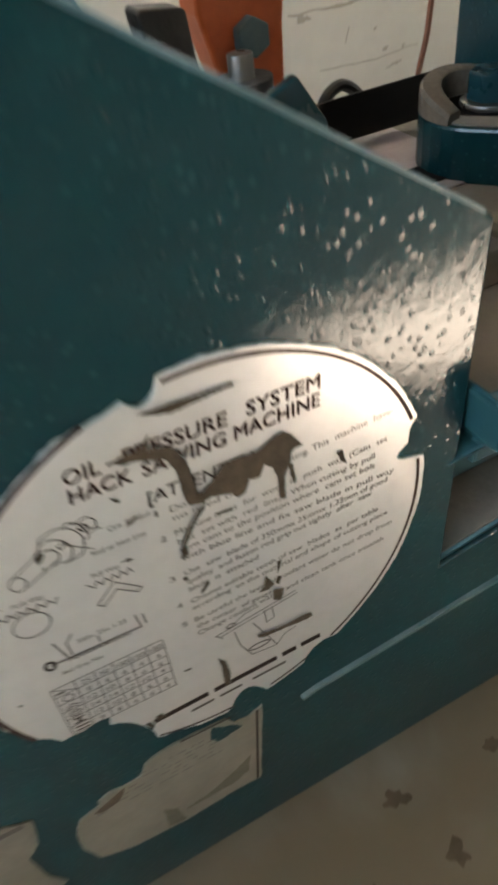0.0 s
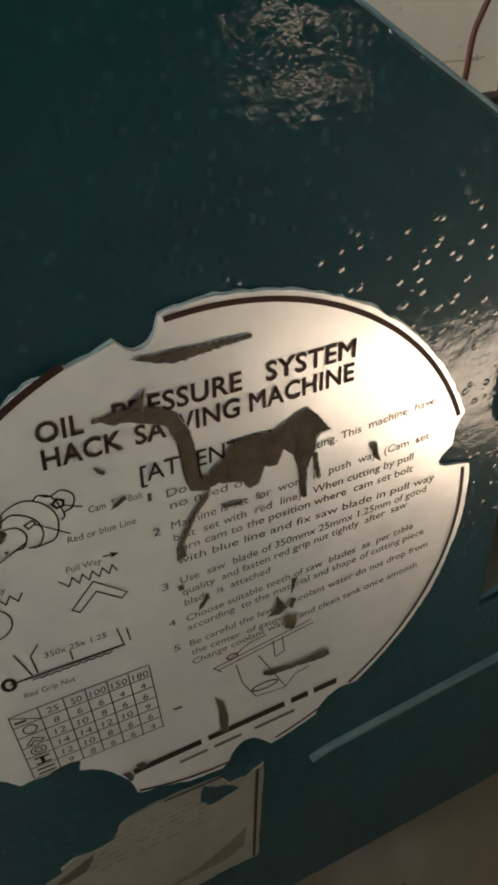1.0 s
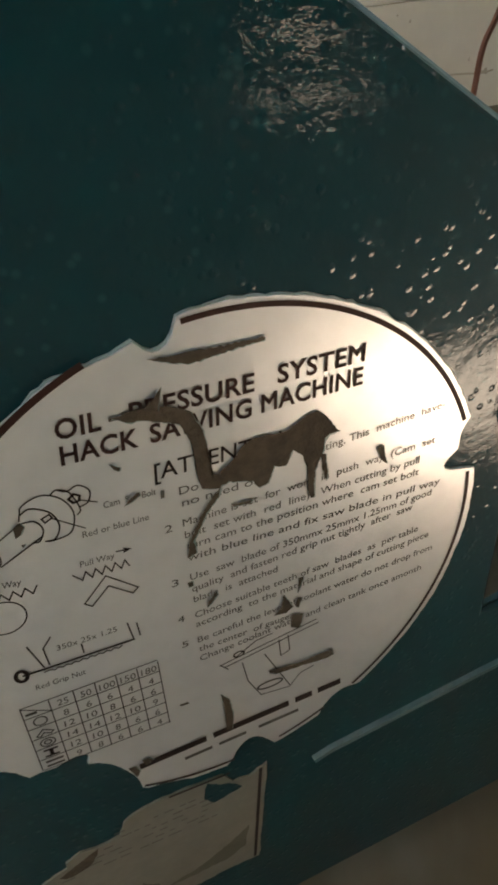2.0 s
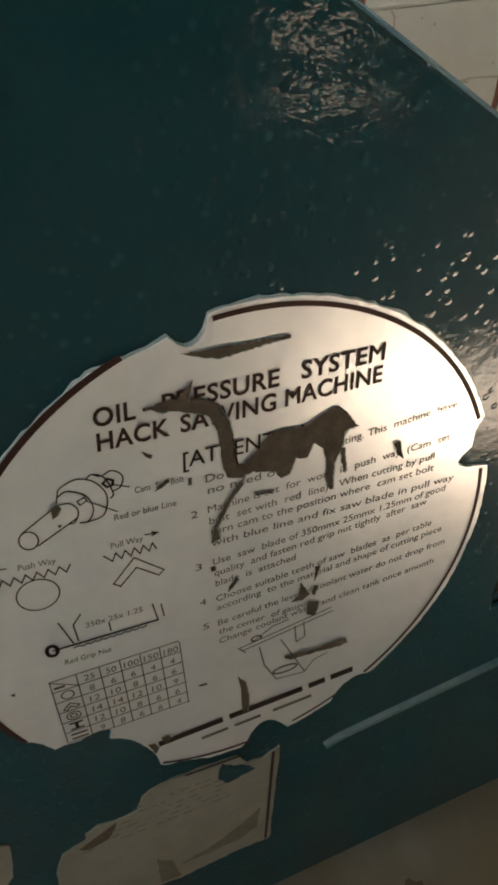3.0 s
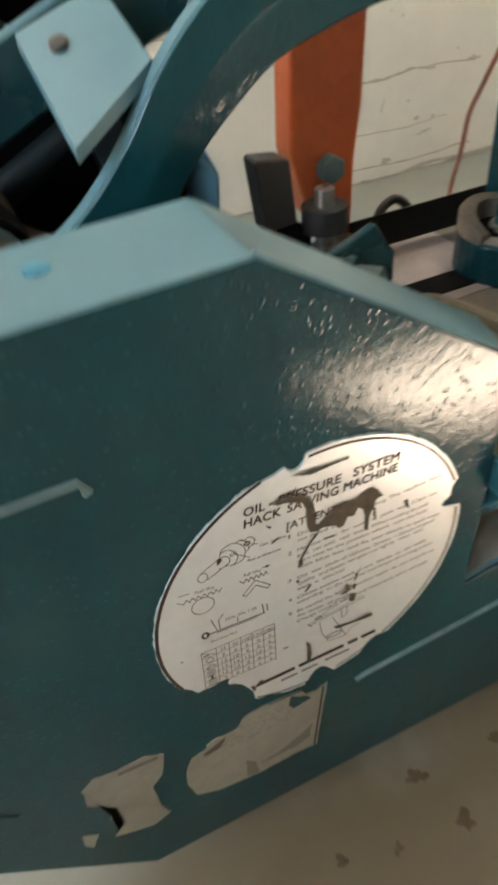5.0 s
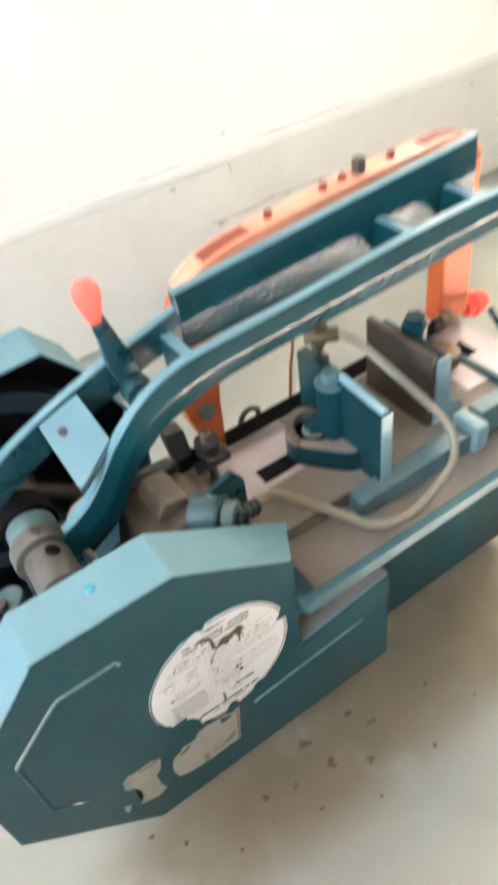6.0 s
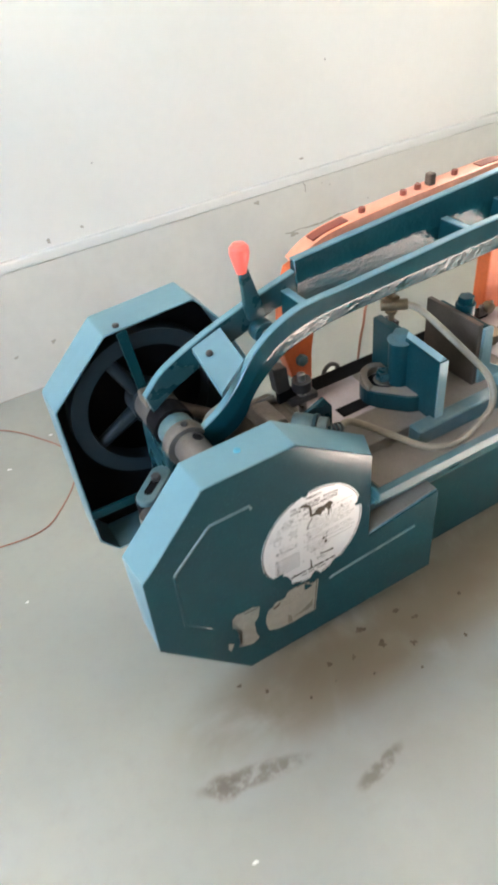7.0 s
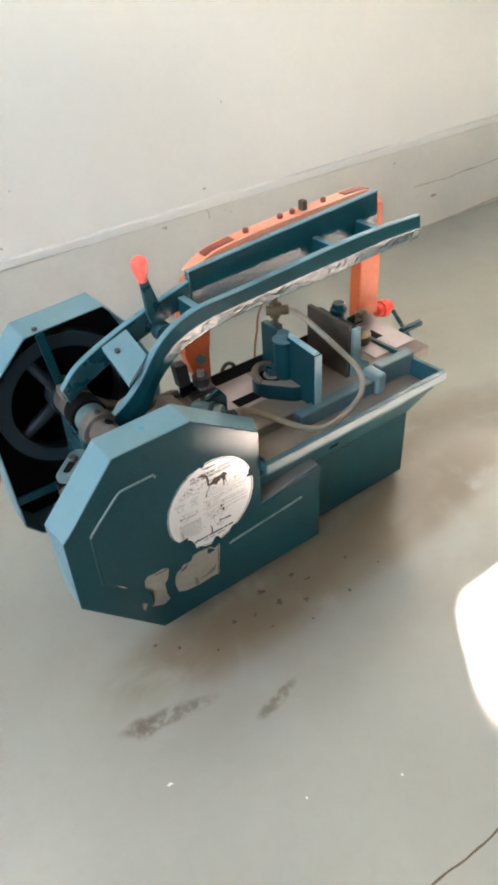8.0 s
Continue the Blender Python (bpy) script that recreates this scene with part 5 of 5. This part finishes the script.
band([(TX + 0.6, TZ - 2.6), (TX + 3.2, TZ - 2.6)], 0.8, name="word_bar")

# line drawings
band(arc(-48.4, 27.0, 1.9, 2.3, 0, 360), 0.3, mat=ink, name="shaft_drawing")
band([(-49.4, 29.1), (-41.3, 33.8)], 0.3, mat=ink, name="shaft_drawing")
band([(-46.9, 25.1), (-37.7, 29.7)], 0.3, mat=ink, name="shaft_drawing")
for line in ([(-41.3, 33.9), (-38.6, 33.5), (-37.4, 31.2), (-38.5, 28.7), (-39.8, 28.6)], [(-40.9, 35.7), (-38.6, 36.6), (-35.3, 34.5), (-34.3, 31.0), (-35.7, 28.2), (-37.7, 28.2)],
             [(-41.2, 34.4), (-40.7, 36.0), (-39.9, 37.7), (-36.3, 38.9), (-32.9, 37.2), (-31.1, 33.3), (-32.4, 28.8), (-35.8, 27.9), (-37.7, 28.2)], [(-34.5, 38.4), (-33.1, 39.2), (-30.9, 37.8), (-29.7, 33.6), (-30.5, 32.3)],
             [(-33.1, 39.2), (-31.4, 38.3), (-29.1, 39.0), (-27.2, 37.2), (-27.9, 34.7), (-29.6, 34.0)]):
    band([(p.x, p.z) for p in smooth_path([(x, 0, z) for x, z in line], 6)], 0.3, mat=ink, name="cam_drawing")
band([(-31.4, 36.4), (-30.3, 37.3), (-29.2, 36.6), (-29.5, 35.5), (-30.7, 35.3)], 0.5, mat=ink, name="bolt_drawing", closed=True)
band([(-37.2, 33.6), (-35.6, 34.2), (-35.2, 33.3), (-36.7, 32.5)], 0.3, mat=ink, name="key_drawing", closed=True)
band([(-29.4, 35.6), (-26.2, 34.0)], 0.25, mat=ink, name="pointer_line")
band([(-35.4, 33.2), (-29.6, 28.6)], 0.25, mat=ink, name="pointer_line")
band([(-34.6, 17.9)] + [(-32.9 + 1.03 * k, 15.8 + 2.0 * (k % 2)) for k in range(10)] + [(-22.9, 15.8)], 0.3, mat=ink, name="blade_drawing")
band([(-57.4 - 2.1, 18.8)] + [(-56.9 + 1.17 * k, 16.8 + 1.9 * (k % 2) - 0.04 * k) for k in range(14)], 0.3, mat=ink, name="blade_drawing")
band(arc(-49.8, 12.2, 4.5, 4.3, 0, 360, 40), 0.3, mat=ink, name="round_stock_drawing")
band([(-33.8, 9.3), (-28.2, 15.1), (-22.1, 9.3), (-23.5, 8.1), (-28.1, 12.2), (-32.4, 8.0)], 0.3, mat=ink, name="angle_stock_drawing", closed=True)
band([(-25.0, 20.6), (-22.4, 20.3)], 0.3, mat=ink, name="arrow")
band([(-23.4, 20.9), (-22.2, 20.3), (-23.5, 19.9)], 0.4, mat=ink, name="arrow")
band([(-58.6, 21.9), (-54.2, 21.5)], 0.3, mat=ink, name="arrow")
band([(-50.4, -5.4), (-25.4, -5.6)], 0.5, mat=ink, name="saw_drawing")
band([(-46.0, -6.4)] + [(-44.6 + 0.9 * k, -6.2 - 0.5 * (k % 2)) for k in range(19)], 0.3, mat=ink, name="saw_drawing")
band(arc(-50.6, -5.4, 1.2, 1.6, 0, 360, 16), 0.9, mat=ink, name="saw_drawing")
for p, q in (((-47.6, 2.6), (-45.6, -5.0)), ((-44.4, -4.8), (-44.6, 0.6)), ((-44.6, 0.6), (-42.4, 3.3)), ((-26.2, 0.0), (-25.6, -5.6)), ((-24.2, -0.8), (-24.0, -5.0)), ((-36.8, -1.6), (-36.8, -4.6))):
    band([p, q], 0.35, mat=ink, name="saw_drawing")
for p, q in (((-6.8, -24.6), (20.4, -20.2)), ((-5.6, -25.8), (21.0, -21.6)), ((-6.6, -24.4), (-4.6, -27.0)), ((-2.0, -23.4), (3.4, -20.2)), ((3.4, -20.2), (8.0, -19.6)), ((-0.8, -26.4), (0.2, -34.0)),
             ((0.2, -34.0), (3.4, -41.4)), ((3.4, -41.4), (12.0, -42.4)), ((5.4, -26.2), (12.0, -42.2)), ((12.0, -42.2), (15.0, -38.6)), ((15.0, -38.6), (19.2, -37.6)), ((9.6, -22.8), (9.8, -29.0)), ((12.2, -22.4), (12.4, -28.0)), ((9.8, -29.0), (12.4, -28.0))):
    band([p, q], 0.28, mat=ink, name="machine_drawing")
band(arc(6.2, -38.4, 3.6, 1.2, 0, 360, 20), 0.5, mat=ink, name="machine_drawing")
band(arc(-1.4, -22.8, 1.4, 0.9, 0, 360, 14), 0.4, mat=ink, name="machine_drawing")

# maker's lines kept as plain bars
for x0, x1 in ((-31.8, -13.2), (-11.2, 11.2), (13.2, 18.4), (20.2, 27.4)):
    band([(x0, -51.6 + 0.052 * (x0 + 31.8)), (x1, -51.6 + 0.052 * (x1 + 31.8))], 2.3, mat=ink, name="maker_bar")
for x0, x1 in ((-19.9, -12.0), (-10.0, -2.0), (1.8, 14.0)):
    band([(x0, -55.6 + 0.05 * (x0 + 19.9)), (x1, -55.6 + 0.05 * (x1 + 19.9))], 1.2, name="word_bar")

# scrapes through the plate's face
def roughened(outline, step=0.8, amount=0.5):
    """An outline with a ragged edge."""
    out = []
    n = len(outline)
    for i in range(n):
        a, b = Vector(outline[i]), Vector(outline[(i + 1) % n])
        k = max(1, int((b - a).length / step))
        for s in range(k):
            p = a.lerp(b, s / k)
            w = noise.noise_vector(Vector((p.x * 1.3, p.y * 1.3, 4.0)))
            out.append((p.x + amount * w.x, p.y + amount * w.y))
    return out


def scrape_mark(order, outline, ragged=0.35):
    """A scrape through the plate's print; a pale copy shifted to the lower right is its torn edge and painted glint."""
    flat("scrape_edge", roughened([(x + 0.25, z - 0.22) for x, z in outline], 0.7, ragged), -0.00130 - 0.00001 * order, lip, "torn edge of a scrape with its glint in the colour")
    flat("scrape", roughened(outline, 0.7, ragged), -0.00136 - 0.00002 * order, scrape, "dark brown scrape down to the metal")


scrape_mark(0, [(-20.7, 51.4), (-17.2, 52.0), (-14.6, 52.4), (-11.8, 51.6), (-8.1, 50.8), (-5.3, 48.9), (-3.3, 44.1), (-2.8, 36.4), (-2.7, 33.2), (0.5, 32.3), (-1.2, 29.1), (-5.1, 30.2), (-5.8, 34.8), (-5.9, 41.8), (-7.8, 46.6), (-11.6, 48.4), (-14.9, 49.6), (-17.2, 49.6), (-18.9, 50.7)])
scrape_mark(26, [(-14.8, 51.8), (-11.9, 53.9), (-10.3, 55.9), (-11.1, 53.0), (-11.6, 51.0)], 0.1)
scrape_mark(1, [(-0.6, 33.4), (2.6, 35.6), (4.9, 38.4), (8.5, 39.4), (13.6, 38.5), (16.5, 39.8), (19.5, 41.4), (21.7, 41.8), (24.0, 39.5), (25.2, 37.3), (27.1, 35.2), (24.5, 35.0), (23.4, 34.5), (23.1, 31.3), (21.2, 28.1), (20.5, 23.1), (18.9, 23.5), (19.3, 26.9), (18.1, 31.4), (15.8, 33.6), (13.9, 30.0), (11.2, 30.7), (9.7, 27.0), (7.4, 26.3), (6.3, 28.6), (0.9, 30.1), (-1.5, 29.6)])
scrape_mark(2, [(22.3, 30.6), (23.4, 30.4), (24.0, 24.7), (23.7, 23.1), (23.0, 25.0)])
scrape_mark(3, [(18.9, 24.6), (20.5, 24.2), (20.5, 19.5), (19.7, 19.6), (18.9, 22.2)])
scrape_mark(4, [(-0.8, 29.6), (-1.8, 27.2), (-4.8, 23.8), (-6.9, 20.1), (-8.6, 17.2), (-8.3, 13.9), (-10.4, 13.2), (-10.1, 15.0), (-9.1, 18.1), (-7.8, 20.4), (-5.3, 24.8), (-3.1, 27.6)])
scrape_mark(5, [(-11.9, 61.6), (-8.2, 61.3), (-3.8, 61.5), (0.6, 61.0), (6.5, 61.1), (11.1, 60.9), (10.8, 60.2), (7.1, 60.0), (1.2, 59.4), (-2.1, 59.0), (-4.6, 58.9), (-8.3, 60.0)])
for n, outline in enumerate((
        [(36.4, 27.9), (38.2, 28.3), (38.7, 25.1), (39.3, 22.8), (37.9, 24.0)], [(0.9, 24.3), (4.6, 23.9), (5.8, 23.8), (5.0, 23.1), (1.3, 23.5)],
        [(-5.1, 1.2), (-4.8, -0.2), (-6.5, -2.1), (-7.8, -3.2), (-7.3, -1.4)], [(15.6, -3.5), (17.1, -3.4), (16.2, -6.3), (15.2, -8.6), (15.6, -6.1)],
        [(15.2, -9.6), (16.5, -10.4), (15.2, -13.4), (14.3, -12.0)], [(11.6, -7.2), (12.4, -9.2), (13.9, -12.4), (11.7, -13.8), (8.6, -13.2), (10.8, -11.3)],
        [(13.2, -14.9), (16.5, -15.9), (16.0, -18.8), (15.1, -20.8), (12.9, -19.3)])):
    scrape_mark(6 + n, outline, 0.25)
for n, outline in enumerate((
        [(5.9, -32.4), (14.1, -33.7), (22.6, -33.2), (24.5, -33.6), (25.0, -35.7), (22.6, -36.1), (15.1, -35.3), (7.7, -34.8), (6.3, -33.8)],
        [(-7.7, -34.3), (-5.6, -37.8), (-5.0, -43.9), (-5.9, -50.2), (-7.5, -49.8), (-7.1, -43.6), (-7.3, -37.7)],
        [(-18.6, -32.7), (-16.5, -32.7), (-16.1, -33.5), (-18.3, -33.4)], [(-21.4, 31.6), (-19.5, 33.5), (-18.1, 34.2), (-17.9, 33.2), (-19.7, 32.2)],
        [(-22.6, 42.3), (-20.6, 40.7), (-21.0, 40.0), (-21.9, 40.6)], [(-11.4, 6.5), (-10.3, 6.6), (-10.2, 5.1), (-11.2, 4.9)])):
    scrape_mark(13 + n, outline, 0.25)
for n, outline in enumerate((
        [(-42.5, 33.9), (-41.1, 34.6), (-40.6, 33.3), (-41.7, 31.7), (-42.7, 31.2)], [(-42.0, 29.4), (-41.4, 29.4), (-41.9, 28.6)],
        [(-34.7, -49.4), (-32.9, -49.7), (-31.9, -52.3), (-33.1, -54.3)], [(-30.9, -48.3), (-29.1, -48.1), (-28.0, -49.9), (-30.0, -51.2)],
        [(-62.3, -14.3), (-61.3, -14.4), (-61.7, -15.5)])):
    scrape_mark(19 + n, outline, 0.2)


# two smaller stickers below the plate
def sticker(outline, label):
    bm = bmesh.new()
    rag = [(q.x * 1000, q.z * 1000) for q in (below_plate(x, z, 0) for x, z in roughened([((x - PX) * 1000, (z - PZ) * 1000) for x, z in outline], 1.5, 0.6))]
    a = [bm.verts.new((x / 1000, -0.0006, z / 1000)) for x, z in rag]
    b = [bm.verts.new((x / 1000, 0.0002, z / 1000)) for x, z in rag]
    f = bm.faces.new(a)
    for i in range(len(a)):
        j = (i + 1) % len(a)
        bm.faces.new((a[i], a[j], b[j], b[i]))
    bmesh.ops.triangulate(bm, faces=[f])
    return part("sticker", bm, sticker_mat, guard, label)


big = sticker([(-0.0016, 0.1436), (-0.0078, 0.0878), (-0.0190, 0.0884), (-0.0421, 0.0862), (-0.0640, 0.0880), (-0.0760, 0.0940), (-0.0790, 0.1080), (-0.0776, 0.1216), (-0.0741, 0.1294), (-0.0699, 0.1318), (-0.0660, 0.1326), (-0.0658, 0.1360), (-0.0612, 0.1381),
               (-0.0548, 0.1372), (-0.0494, 0.1380), (-0.0470, 0.1441), (-0.0438, 0.1463), (-0.0369, 0.1478), (-0.0271, 0.1476), (-0.0161, 0.1469), (-0.0130, 0.1410), (-0.0080, 0.1405)], "grimy torn cream sticker with a black edge line")
small = sticker([(-0.0850, 0.1450), (-0.0885, 0.1290), (-0.0945, 0.1215), (-0.0940, 0.1020), (-0.0907, 0.0900), (-0.1005, 0.0845), (-0.1190, 0.0914), (-0.1110, 0.1030), (-0.1180, 0.1100), (-0.1115, 0.1180), (-0.1232, 0.1310), (-0.1222, 0.1440), (-0.1160, 0.1500), (-0.1060, 0.1490), (-0.0930, 0.1500)], "grimy torn remnant of a cream sticker")
sticker([(-0.1313, 0.1065), (-0.1250, 0.1015), (-0.1300, 0.0905), (-0.1328, 0.0975)], "small pale scrap of sticker")


def bar(x0, z0, x1, z1, width, parent, mat=ink, name="edge_line"):
    bm = bmesh.new()
    p, q = below_plate((x0 - PX) * 1000, (z0 - PZ) * 1000, 0), below_plate((x1 - PX) * 1000, (z1 - PZ) * 1000, 0)
    d = (q - p).normalized() * width / 2
    s = Vector((-d.z, 0, d.x))
    bm.faces.new([bm.verts.new(v + Vector((0, -0.0008, 0))) for v in (p + s, p - s, q - s, q + s)])
    return part(name, bm, mat, parent)


bar(-0.0040, 0.1425, -0.0095, 0.0890, 0.0011, big)
bar(-0.0330, 0.1475, -0.0140, 0.1468, 0.0010, big)
bar(-0.1060, 0.1460, -0.0880, 0.1455, 0.0030, small, ink_thin, "word_bar")
rng = random.Random(7)
for k in range(6):
    x = -0.014 - 0.0012 * k
    while x > -0.050 - 0.003 * k:
        w = rng.uniform(0.0012, 0.0042)
        if rng.random() > 0.35:
            bar(x, 0.1405 - 0.0027 * k, x - w, 0.1405 - 0.0027 * k, 0.0005, big, ink_thin, "word_bar")
        x -= w + rng.uniform(0.0006, 0.002)
for outline, mat in (([(-0.0100, 0.1120), (-0.0180, 0.1060), (-0.0280, 0.1000), (-0.0420, 0.0960), (-0.0300, 0.0955), (-0.0190, 0.0965), (-0.0125, 0.1000)], smudge), ([(-0.0215, 0.1460), (-0.0120, 0.1400), (-0.0110, 0.1370), (-0.0200, 0.1345), (-0.0230, 0.1390)], paint),
                     ([(-0.0690, 0.1300), (-0.0610, 0.1345), (-0.0560, 0.1370), (-0.0590, 0.1300), (-0.0660, 0.1275)], scrape), ([(-0.0480, 0.1060), (-0.0440, 0.1010), (-0.0420, 0.0880), (-0.0490, 0.0890)], smudge)):
    bm = bmesh.new()
    f = bm.faces.new([bm.verts.new(below_plate(x, z, -0.00085)) for x, z in roughened([((x - PX) * 1000, (z - PZ) * 1000) for x, z in outline], 1.5, 0.9)])
    bmesh.ops.triangulate(bm, faces=[f])
    part("stain", bm, mat, big, "dark worn patch")

# ---- loose things ----
flex = part("floor_cable", tube([(-0.62, 0.84, 0.003), (-0.36, 0.79, 0.003), (-0.266, 0.755, 0.003), (-0.20, 0.67, 0.003), (-0.17, 0.60, 0.003), (-0.185, 0.52, 0.003), (-0.235, 0.455, 0.003), (-0.275, 0.430, 0.003), (-0.345, 0.435, 0.003), (-0.52, 0.47, 0.003)], 0.0012), wire_mat, None, smooth=True)
tagged(flex, "thin red-brown cable lying on the floor", "cable")
